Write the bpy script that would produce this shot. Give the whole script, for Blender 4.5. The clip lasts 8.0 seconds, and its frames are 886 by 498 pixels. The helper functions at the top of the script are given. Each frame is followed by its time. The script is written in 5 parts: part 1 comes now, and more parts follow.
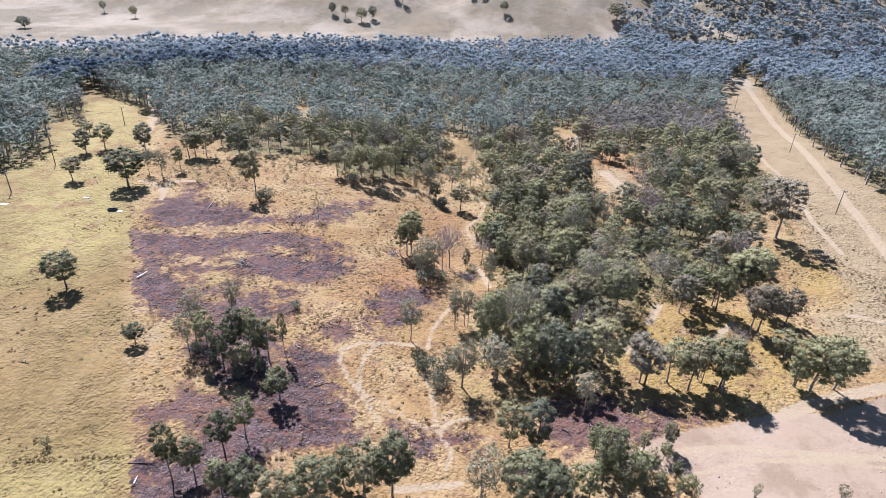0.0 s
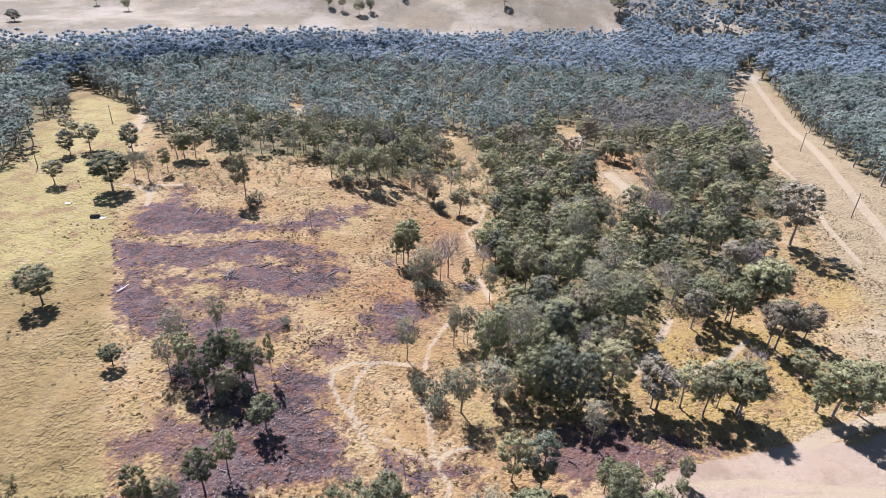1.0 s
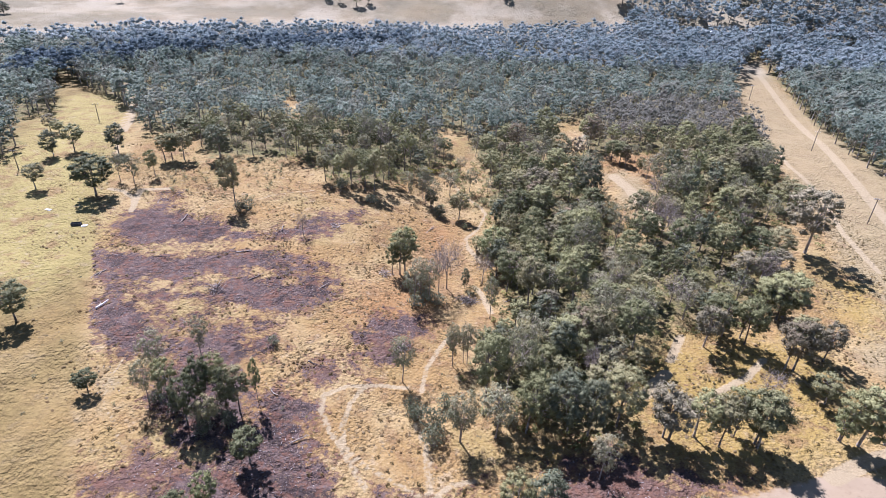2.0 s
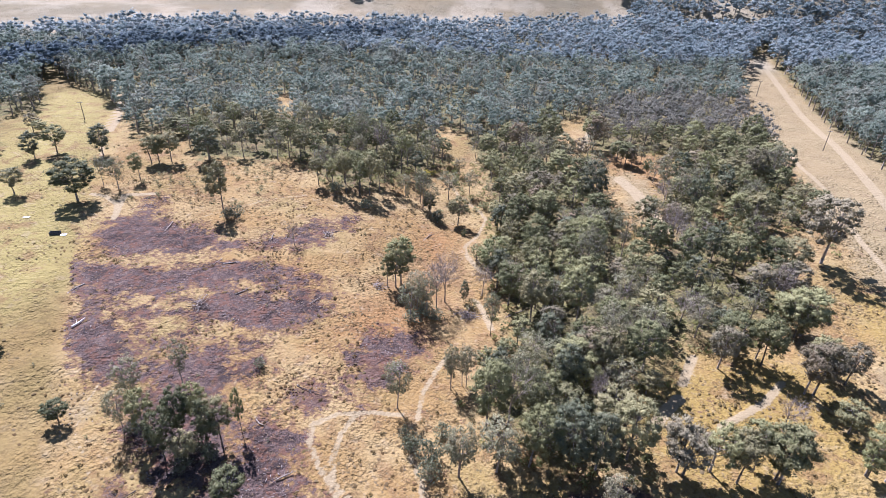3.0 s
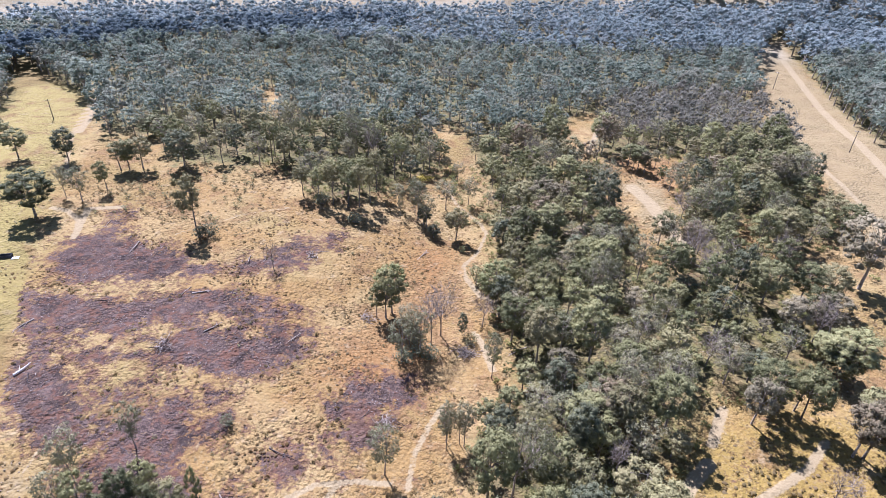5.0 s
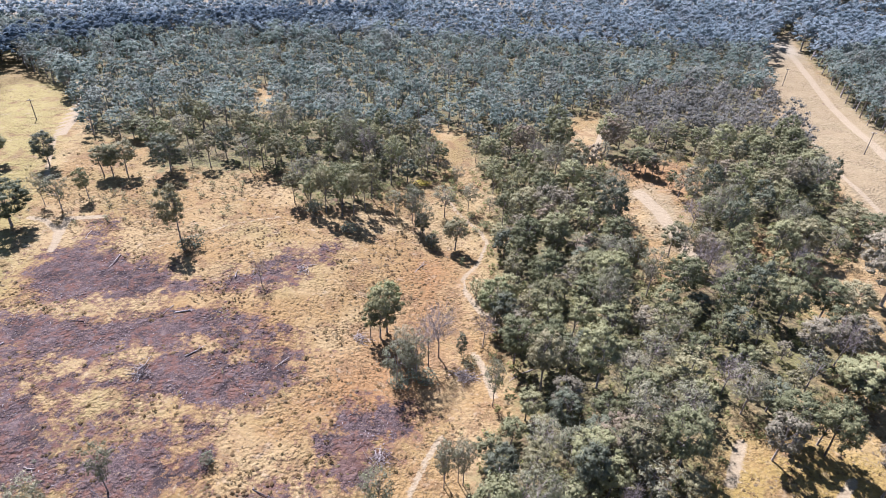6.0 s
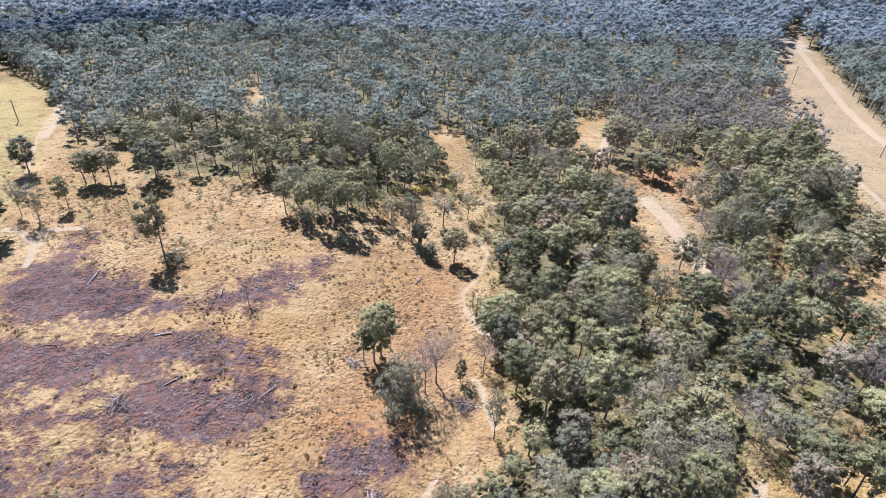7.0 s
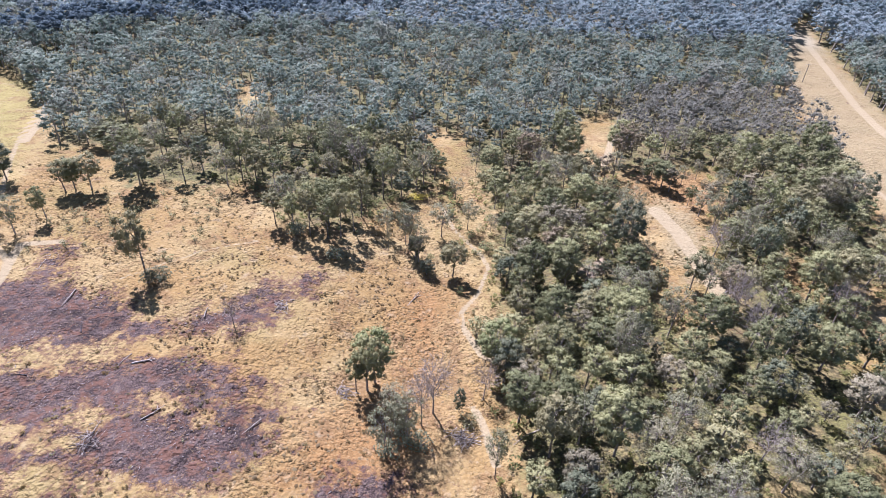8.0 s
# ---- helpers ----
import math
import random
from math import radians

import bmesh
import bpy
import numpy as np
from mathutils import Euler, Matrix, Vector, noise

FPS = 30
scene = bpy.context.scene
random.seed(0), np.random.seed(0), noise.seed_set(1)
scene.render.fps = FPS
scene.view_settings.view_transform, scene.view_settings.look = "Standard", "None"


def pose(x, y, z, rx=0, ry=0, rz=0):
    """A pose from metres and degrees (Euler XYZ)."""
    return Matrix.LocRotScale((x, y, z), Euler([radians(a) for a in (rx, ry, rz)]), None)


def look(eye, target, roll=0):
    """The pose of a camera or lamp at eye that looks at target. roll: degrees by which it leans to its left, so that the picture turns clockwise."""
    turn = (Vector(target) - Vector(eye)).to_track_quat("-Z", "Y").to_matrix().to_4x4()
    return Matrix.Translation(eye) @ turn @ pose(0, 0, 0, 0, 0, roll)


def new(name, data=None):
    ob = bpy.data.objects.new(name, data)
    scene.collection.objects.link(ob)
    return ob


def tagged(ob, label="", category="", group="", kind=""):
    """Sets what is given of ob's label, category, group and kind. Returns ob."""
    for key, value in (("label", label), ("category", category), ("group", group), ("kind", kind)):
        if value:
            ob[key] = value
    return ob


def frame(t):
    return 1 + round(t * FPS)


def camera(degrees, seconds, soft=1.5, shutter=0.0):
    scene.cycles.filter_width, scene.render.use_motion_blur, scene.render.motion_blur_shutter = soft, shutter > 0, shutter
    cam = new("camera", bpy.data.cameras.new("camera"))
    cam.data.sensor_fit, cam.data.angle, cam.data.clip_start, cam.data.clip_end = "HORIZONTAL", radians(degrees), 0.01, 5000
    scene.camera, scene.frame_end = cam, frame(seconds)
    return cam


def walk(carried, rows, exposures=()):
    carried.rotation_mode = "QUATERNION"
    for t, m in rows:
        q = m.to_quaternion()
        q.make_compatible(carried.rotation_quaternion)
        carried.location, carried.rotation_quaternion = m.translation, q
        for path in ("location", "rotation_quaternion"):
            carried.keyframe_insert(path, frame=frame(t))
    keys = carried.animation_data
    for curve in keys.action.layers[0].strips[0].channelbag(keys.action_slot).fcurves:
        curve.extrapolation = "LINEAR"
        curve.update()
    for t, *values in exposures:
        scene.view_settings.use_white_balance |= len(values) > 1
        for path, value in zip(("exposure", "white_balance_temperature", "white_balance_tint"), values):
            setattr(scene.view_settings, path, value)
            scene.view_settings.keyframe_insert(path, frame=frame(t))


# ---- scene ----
cam = camera(72.9, 8.0, soft=0.8)
METRES, EYE, TILT, LEAN, TURN = 78.14, 85.0, 0.0, 0.0, -1.2
ROWS = [
    (0.0, 0.0, 0.0, 0.0, 1.29, -28.49, -2.38),
    (0.5, 0.001, 0.062, 0.0018, 1.26, -28.88, -2.35),
    (1.0, 0.0024, 0.124, 0.0034, 1.25, -29.27, -2.33),
    (1.5, 0.0036, 0.1859, 0.0054, 1.24, -29.68, -2.32),
    (3.0, 0.0075, 0.3728, 0.0108, 1.18, -30.94, -2.31),
    (3.5, 0.0088, 0.4355, 0.012, 1.17, -31.36, -2.33),
    (4.0, 0.0104, 0.498, 0.0128, 1.16, -31.78, -2.34),
    (5.5, 0.0152, 0.6861, 0.0145, 1.16, -33.05, -2.34),
    (6.0, 0.0166, 0.749, 0.0152, 1.16, -33.46, -2.34),
    (6.5, 0.0179, 0.8116, 0.0157, 1.16, -33.86, -2.35),
    (7.0, 0.0192, 0.8743, 0.0158, 1.17, -34.25, -2.37),
    (7.5, 0.0207, 0.937, 0.0161, 1.19, -34.63, -2.39),
    (8.0, 0.022, 0.9996, 0.0162, 1.19, -35.02, -2.41),
]
walk(cam, [(t, pose(0, 0, EYE, TILT, LEAN, TURN) @ pose(METRES * x, METRES * y, METRES * z, 90 + pitch, roll, yaw)) for t, x, y, z, yaw, pitch, roll in ROWS],
     [(0.0, 1.54, 5200, 28), (8.0, 1.64, 5200, 28)])

# ---- world, sun, exposure ----
SUN_EL, SUN_AZ = 49.0, -27.0
world = bpy.data.worlds.new("sky")
scene.world = world
world.use_nodes = True
sky = world.node_tree.nodes.new("ShaderNodeTexSky")
sky.sky_type, sky.sun_disc = "NISHITA", False
sky.sun_elevation, sky.sun_rotation = radians(SUN_EL), radians(SUN_AZ)
sky.air_density, sky.dust_density, sky.ozone_density = 1.4, 0.4, 2.5
back = world.node_tree.nodes["Background"]
back.inputs["Strength"].default_value = 0.042
world.node_tree.links.new(sky.outputs["Color"], back.inputs["Color"])
sun = new("sun", bpy.data.lights.new("sun", "SUN"))
sun.data.energy, sun.data.angle, sun.data.color = 5.5, radians(0.55), (1.0, 0.95, 0.89)
sx, sy = math.sin(radians(SUN_AZ)), math.cos(radians(SUN_AZ))
ce, se = math.cos(radians(SUN_EL)), math.sin(radians(SUN_EL))
sun.matrix_world = look((sx * ce * 900, sy * ce * 900, se * 900), (0, 0, 0))

RNG = np.random.default_rng(11)


# ---- the lie of the land ----
def ease(a, b, v):
    u = np.clip((v - a) / (b - a), 0, 1)
    return u * u * (3 - 2 * u)


def ground_z(x, y):
    x, y = np.asarray(x, float), np.asarray(y, float)
    amp = 4 + 5 * ease(100, 200, y)
    gully = 5 + 10 * np.sin((y - 110) / 60) * ease(110, 140, y) * (1 - ease(240, 300, y))
    far = ease(215, 340, y)
    z = (2.5 - amp * np.exp(-((x - gully) / 32) ** 2)) * (1 - far) - 6 * far
    hill = ease(530, 1050, y + 0.2 * x) * (85 + 25 * np.sin(x / 130 + 1)) + ease(540, 680, y + 0.2 * x) * (20 * np.abs(np.sin(x / 74 + 0.7 * np.sin(y / 70))) + 8 * np.abs(np.sin(x / 33 + y / 52)))
    return z + hill


# ---- patches of ground ----
PATCHES = {"burnt": [], "reddish": [], "sand": [], "pale": [], "green": [], "orange": [], "scorched": [], "gold": []}
RUTS = []
# strips of grass that the fire jumped
SPARED = [(2.2, np.array([(-79, 157), (-72, 155), (-64, 159), (-50, 162), (-39, 163)], float)), (1.6, np.array([(-60, 154), (-55, 149), (-51, 143), (-52, 139)], float)), (2.2, np.array([(-65, 133), (-56, 133), (-48, 134), (-41, 132), (-31, 131)], float)), (1.2, np.array([(-44, 151), (-41, 147), (-43, 144)], float))]


def patch(kind, points):
    PATCHES[kind].append(np.array(points))


def rut(half, points):
    RUTS.append((half, np.array(points)))


def line_distance(pts, x, y, closed):
    best = np.full(x.shape, 1e9)
    for i in range(len(pts) if closed else len(pts) - 1):
        a, b = pts[i], pts[(i + 1) % len(pts)]
        ab = b - a
        s = np.clip(((x - a[0]) * ab[0] + (y - a[1]) * ab[1]) / max(ab @ ab, 1e-6), 0, 1)
        best = np.minimum(best, np.hypot(x - a[0] - s * ab[0], y - a[1] - s * ab[1]))
    return best


def inside(pts, x, y):
    odd = np.zeros(x.shape, bool)
    for i in range(len(pts)):
        a, b = pts[i], pts[(i + 1) % len(pts)]
        cross = (a[1] > y) != (b[1] > y)
        dy = b[1] - a[1] if abs(b[1] - a[1]) > 1e-9 else 1e-9
        odd ^= cross & (x < a[0] + (y - a[1]) / dy * (b[0] - a[0]))
    return odd


def field(kind, x, y, reach):
    """1 well inside a patch of that kind, 0 well outside, 0.5 on its rim."""
    best = np.full(x.shape, -reach)
    for pts in PATCHES[kind]:
        box = (x > pts[:, 0].min() - reach) & (x < pts[:, 0].max() + reach) & (y > pts[:, 1].min() - reach) & (y < pts[:, 1].max() + reach)
        if box.any():
            d = line_distance(pts, x[box], y[box], True)
            best[box] = np.maximum(best[box], np.where(inside(pts, x[box], y[box]), d, -d))
    return np.clip(best / reach, -1, 1) * 0.5 + 0.5


def rut_field(x, y, reach):
    best = np.full(x.shape, -reach)
    for half, pts in RUTS:
        pad = half + reach
        box = (x > pts[:, 0].min() - pad) & (x < pts[:, 0].max() + pad) & (y > pts[:, 1].min() - pad) & (y < pts[:, 1].max() + pad)
        if box.any():
            best[box] = np.maximum(best[box], half - line_distance(pts, x[box], y[box], False))
    return np.clip(best / reach, -1, 1) * 0.5 + 0.5


patch('burnt', [(-89, 169.4), (-87.5, 178.7), (-82.1, 182.3), (-85.1, 192.6), (-80.8, 190.4), (-76.9, 180.4), (-70.2, 177.7), (-59.5, 175.4), (-53.9, 169.9), (-47.5, 168.2), (-46.3, 165), (-53.3, 163.2), (-64.1, 161.8), (-76.9, 159.2), (-84.5, 163.2)])
patch('burnt', [(-45.9, 167.5), (-42.9, 173.1), (-35.9, 175.8), (-30.8, 181.6), (-24, 189.4), (-21.7, 186.8), (-28.1, 174.5), (-37.1, 167.3), (-43.5, 164.2)])
patch('burnt', [(-89.2, 155.8), (-76.4, 157.9), (-66.8, 154.8), (-55.1, 156.3), (-49.5, 160.4), (-36.6, 158.9), (-37, 155.1), (-39.9, 150.6), (-48.3, 147.9), (-54.3, 146.3), (-60.1, 141.6), (-66.4, 141.8), (-71.5, 142), (-82.6, 143.1)])
patch('burnt', [(-55.3, 138.8), (-52.3, 144.2), (-43, 147.3), (-34.9, 146.1), (-30.3, 148.9), (-23.4, 148.4), (-21.9, 143.3), (-25.6, 138), (-30.4, 132.4), (-34.5, 130.1), (-40.9, 132), (-47.5, 134.1), (-64.4, 132.1), (-71.2, 134), (-67, 137.7)])
patch('burnt', [(-78.7, 133.6), (-72.3, 136.3), (-64.7, 135.3), (-62.7, 129), (-58.1, 122.5), (-50.8, 116.7), (-53.1, 114.4), (-61.7, 115.1), (-70.6, 120), (-75.9, 126.6)])
patch('burnt', [(-51.9, 116.4), (-51.3, 122.9), (-42.2, 128.7), (-38.2, 123.2), (-32.3, 121.8), (-31.9, 118.5), (-37, 115.7), (-40.3, 113.2), (-46.7, 113.8)])
patch('burnt', [(-16.6, 127.4), (-12.7, 133.8), (-6.9, 137.8), (0.5, 138), (-0.1, 132), (-4.9, 127.7), (-5.7, 122.5), (-9.8, 118.4), (-13, 121.1)])
patch('burnt', [(-25.2, 114.6), (-23.9, 118.4), (-20.7, 118.6), (-16.6, 114.7), (-18.4, 111.4), (-23.6, 112)])
patch('burnt', [(-50.1, 74.6), (-42, 76.4), (-39.9, 85), (-34.4, 91.9), (-30.7, 99.7), (-23.8, 100.8), (-18.9, 94.2), (-17, 89.6), (-12.3, 85.7), (-13.7, 79.8), (-20, 80.3), (-27.3, 76.6), (-30.9, 68.9), (-31.7, 65.5), (-47.9, 64.3), (-51.9, 72)])
patch('burnt', [(-53.7, 85.1), (-47.3, 90.6), (-40.4, 89.6), (-42, 81.9), (-50.8, 80.9)])
patch('burnt', [(-85.7, 99.1), (-83.9, 102.2), (-80.3, 103.2), (-77.7, 99.2), (-82.3, 95.8)])
patch('burnt', [(23.1, 89.5), (28.7, 94.8), (39.3, 91.2), (46.4, 88.6), (56.2, 87.5), (48.3, 84.2), (34.2, 79.1), (26, 79.6), (22.3, 84)])
patch('burnt', [(-5.7, 85.1), (0.9, 82.9), (9.6, 86.1), (8.6, 81.5), (0.9, 80.1), (-5.3, 79.3)])
patch('burnt', [(-54.8, 110.6), (-48.6, 119.1), (-42.5, 116.3), (-35.2, 108.5), (-31, 101.2), (-35.5, 91.7), (-41.9, 91), (-48.2, 99.2)])
patch('burnt', [(-34.5, 104.6), (-26, 109.3), (-21.1, 104.8), (-20.1, 98), (-22.3, 93.6), (-30.8, 92.8), (-31.3, 100.2)])
patch('burnt', [(-53.1, 72.9), (-49.6, 73.6), (-45.5, 64.4), (-48.5, 64.3)])
patch('reddish', [(-12.9, 121.1), (-13.9, 126.2), (-7.5, 130.8), (-4.9, 127.7), (-5.7, 122.5), (-9.8, 118.4)])
patch('reddish', [(-53.7, 85.1), (-47.3, 90.6), (-40.4, 89.6), (-42, 81.9), (-50.8, 80.9)])
patch('reddish', [(-25.2, 114.6), (-23.9, 118.4), (-20.7, 118.6), (-16.6, 114.7), (-18.4, 111.4), (-23.6, 112)])
patch('reddish', [(23.1, 89.5), (28.7, 94.8), (39.3, 91.2), (46.4, 88.6), (56.2, 87.5), (48.3, 84.2), (34.2, 79.1), (26, 79.6), (22.3, 84)])
patch('sand', [(25.3, 75.3), (36.3, 79.3), (48.3, 84.2), (58.7, 86), (73.1, 90.5), (80.3, 89), (95.7, 95.4), (113.5, 98), (85.2, 61.4), (49, 60.7), (46.8, 68.9), (46.7, 72.6), (37.2, 75.3)])
patch('sand', [(40.3, 197), (48.2, 202.3), (48, 195.1), (42, 191.9)])
patch('pale', [(205, 440), (230, 444), (213, 385), (204, 345), (192, 300), (181, 262), (174, 232), (167, 200), (151.7, 171.8), (112.8, 107.3), (91.7, 102.4), (96.1, 124.1), (114.8, 135.8), (114.7, 161.2), (122, 182), (131, 222), (146, 268), (166, 345), (186, 395)])
patch('orange', [(60, 232), (66, 247), (90, 246), (90, 226), (76, 214)])
patch('pale', [(62.5, 225), (70, 228), (76, 222), (75.4, 207.5), (71.2, 188.5), (63.4, 188.7), (63, 205.2)])
patch('pale', [(-64.6, 107.9), (-61, 111.3), (-54.5, 97), (-58.8, 96.7)])
patch('green', [(-126.2, 186), (-102, 188.5), (-122.9, 248.9), (-158.5, 322.2), (-185.1, 316), (-158.8, 244.1)])
patch('green', [(-143.7, 184.2), (-102.9, 188.4), (-85.5, 148.9), (-93.4, 132.7), (-106.4, 126.3)])
patch('green', [(-156.4, 204), (-158.8, 244.1), (-133.1, 225.6), (-102, 188.5), (-91, 163), (-103.3, 150.9), (-119.2, 146.2)])
patch('green', [(-71, 71.1), (-53.1, 72.9), (-48.5, 63.2), (-65.5, 62.5)])
patch('green', [(64.6, 159.5), (89, 165.5), (86.7, 146.1), (64.8, 141.2)])
patch('orange', [(-2.5, 195.2), (11.5, 192.9), (10.4, 161.1), (2.2, 128.6), (-12.2, 129.9), (-21.4, 128.2), (-29.8, 125.1), (-22.9, 137), (-19.6, 148.2), (-7.2, 161.9)])
patch('orange', [(-51.3, 157.1), (-32, 157.2), (-28, 150.7), (-36.9, 149.2)])
patch('scorched', [(-69, 114.4), (-80.2, 137.4), (-89.6, 157.1), (-89.7, 170.8), (-87.5, 181.9), (-49, 168), (-22.6, 191), (-20.4, 186.7), (-36.4, 164.2), (-26.3, 155.9), (-20.9, 147.9), (-22, 139.1), (-33, 128.9), (-30.1, 117.2), (-35.3, 113.7), (-50.7, 113.6), (-60.8, 113.3)])
patch('scorched', [(-24.1, 109.5), (-19.9, 120.2), (-16.8, 129), (-7, 139.6), (2, 138.2), (-0.2, 128.3), (-5.4, 117.8), (-14, 109.6)])
patch('gold', [(38, 105.1), (40.5, 95.8), (50.4, 90.6), (76.2, 92.1), (91.4, 106.2), (90.2, 123.8), (71.4, 130.4), (47.4, 122.3)])
patch('gold', [(12.5, 97.4), (24.6, 98.6), (33.3, 94.5), (23.2, 88.7)])
patch('gold', [(61.8, 159.6), (96.7, 166), (89.5, 146.2), (63.3, 137.1)])
patch('gold', [(109.3, 160.8), (119, 148), (102.1, 124.5), (98.9, 134.7)])
rut(0.9, [(45.9, 79), (56.2, 80), (65.2, 79.1), (75.2, 78.4), (87.8, 78.3)])
rut(0.6, [(47.7, 73.8), (59, 77), (71.3, 76.9), (86.1, 75.9)])
rut(2.0, [(219, 442), (213, 415), (198, 362), (182, 305), (171, 268), (160, 237), (150, 203), (143, 175), (133, 142)])
rut(1, [(105.4, 125.2), (110.2, 123.7), (117, 121)])
rut(1.6, [(71.1, 88.7), (78.6, 92.2), (87.3, 95), (102.1, 99.2)])
rut(1, [(152.5, 288.2), (139.2, 237.5), (136, 212.7), (126.7, 180), (123.5, 158.3)])
rut(0.65, [(-3.3, 112), (-8.4, 112), (-15.3, 110.5), (-19.5, 107.3), (-19.2, 103.2), (-16.5, 97.9), (-13.7, 94.2), (-10.8, 89.3), (-8.7, 86.5)])
rut(0.6, [(-11.9, 111.2), (-14, 105.7), (-14.6, 100.1), (-13.7, 94.2)])
rut(0.5, [(-13.8, 95.4), (-8.4, 90.8), (-2.1, 87.3), (1.6, 85.1)])
rut(0.6, [(-1.1, 102.1), (1.1, 96.2), (1.5, 90.7), (1.9, 86.6)])
rut(0.45, [(2.6, 99.8), (2.3, 91.9), (2.6, 87.4)])
rut(0.6, [(9.8, 89.5), (5.3, 88.3), (3, 85.7), (3.5, 82.9), (5.2, 80.2), (4.1, 76.3)])
rut(0.9, [(-4.7, 71), (0.1, 72), (6.6, 72.9)])
rut(0.6, [(-0.1, 111.1), (0.7, 118.4), (3.2, 125.2), (5.8, 130.8)])
rut(0.9, [(16.3, 141.2), (14.9, 149.5), (13.1, 154.5)])
rut(0.9, [(19.8, 166.9), (15.4, 170.1), (12, 178.7)])
rut(0.6, [(12, 178.7), (11.5, 184.3), (15.8, 191.6), (19, 202.5)])
rut(0.7, [(19, 202.5), (17.5, 208.3), (10.3, 220), (6.5, 232.8)])
rut(0.9, [(56.3, 107.8), (61.7, 110.9), (67.4, 114), (73.7, 119.8)])
rut(1.3, [(44.5, 108.5), (47.5, 112), (51, 115)])
rut(1.1, [(53, 119), (55.5, 123), (58, 127)])
rut(2.2, [(66.2, 221), (68.7, 208.9), (69.8, 193), (70, 184)])
rut(1.3, [(-174, 359.2), (-139.9, 294.4), (-128.4, 266.6), (-123.7, 250.8)])
rut(1, [(-88.3, 178.6), (-92.2, 193.9), (-83.4, 195.4)])
rut(0.35, [(-64, 182), (-49.8, 193.9), (-37.5, 199.6)])
rut(0.3, [(-61.1, 113.9), (-60.6, 106.7), (-59.3, 101.9), (-54.8, 96.5), (-52.1, 92.5)])
rut(0.3, [(-37.1, 117.9), (-33.5, 112.5), (-29.6, 107.6)])
rut(0.2, [(-65, 132.1), (-62.2, 123.9), (-59.1, 116.3)])
rut(0.8, [(-148.5, 310.5), (-139.3, 287.6), (-133.8, 271.9), (-127.3, 253.9), (-116.7, 230.6), (-108.2, 212.9)])
rut(0.9, [(-102, 193.6), (-97.2, 192.5), (-91.7, 187.6), (-89.3, 182.7)])
rut(1.2, [(69.1, 280.8), (63.1, 263.3), (58.4, 251)])


# ---- materials ----
def material(name, rough=0.9):
    m = bpy.data.materials.new(name)
    m.use_nodes = True
    m.node_tree.nodes["Principled BSDF"].inputs["Roughness"].default_value = rough
    m.node_tree.nodes["Principled BSDF"].inputs["Specular IOR Level"].default_value = 0.1
    return m


class Net:
    """Short hand for a material's nodes."""

    def __init__(self, mat):
        self.tree = mat.node_tree
        self.shader = self.tree.nodes["Principled BSDF"]
        self.place = self.tree.nodes.new("ShaderNodeNewGeometry").outputs["Position"]

    def put(self, socket, value):
        if hasattr(value, "is_output"):
            self.tree.links.new(value, socket)
        else:
            socket.default_value = value

    def noise(self, size, detail=4.0, rough=0.55, where=None):
        n = self.tree.nodes.new("ShaderNodeTexNoise")
        n.inputs["Scale"].default_value = 1.0 / size
        n.inputs["Detail"].default_value, n.inputs["Roughness"].default_value = detail, rough
        self.put(n.inputs["Vector"], where or self.place)
        return n.outputs["Fac"]

    def cells(self, size, out="Distance"):
        n = self.tree.nodes.new("ShaderNodeTexVoronoi")
        n.inputs["Scale"].default_value = 1.0 / size
        self.put(n.inputs["Vector"], self.place)
        return n.outputs[out]

    def math(self, op, a, b=0.0):
        n = self.tree.nodes.new("ShaderNodeMath")
        n.operation = op
        self.put(n.inputs[0], a)
        self.put(n.inputs[1], b)
        return n.outputs[0]

    def step(self, v, lo, hi, a=0.0, b=1.0):
        n = self.tree.nodes.new("ShaderNodeMapRange")
        n.interpolation_type = "SMOOTHSTEP"
        for i, val in enumerate((v, lo, hi, a, b)):
            self.put(n.inputs[i], val)
        return n.outputs[0]

    def mix(self, f, a, b, how="MIX"):
        n = self.tree.nodes.new("ShaderNodeMix")
        n.data_type, n.blend_type = "RGBA", how
        self.put(n.inputs["Factor"], f)
        self.put(n.inputs[6], a if hasattr(a, "is_output") else (*a, 1))
        self.put(n.inputs[7], b if hasattr(b, "is_output") else (*b, 1))
        return n.outputs[2]

    def attribute(self, name):
        n = self.tree.nodes.new("ShaderNodeAttribute")
        n.attribute_name = name
        return n.outputs["Fac"]

    def random(self):
        return self.tree.nodes.new("ShaderNodeObjectInfo").outputs["Random"]

    def island(self):
        return self.tree.nodes.new("ShaderNodeNewGeometry").outputs["Random Per Island"]

    def colour(self, value):
        self.put(self.shader.inputs["Base Color"], value)

    def bump(self, height, strength, distance):
        n = self.tree.nodes.new("ShaderNodeBump")
        n.inputs["Strength"].default_value, n.inputs["Distance"].default_value = strength, distance
        self.put(n.inputs["Height"], height)
        self.put(self.shader.inputs["Normal"], n.outputs["Normal"])


STRAW, STRAW_PALE, STRAW_RED, GRASS_GREEN = (0.190, 0.119, 0.042), (0.230, 0.162, 0.068), (0.178, 0.090, 0.031), (0.196, 0.158, 0.050)
EARTH, SAND, ASH = (0.166, 0.120, 0.070), (0.210, 0.156, 0.094), (0.030, 0.021, 0.018)


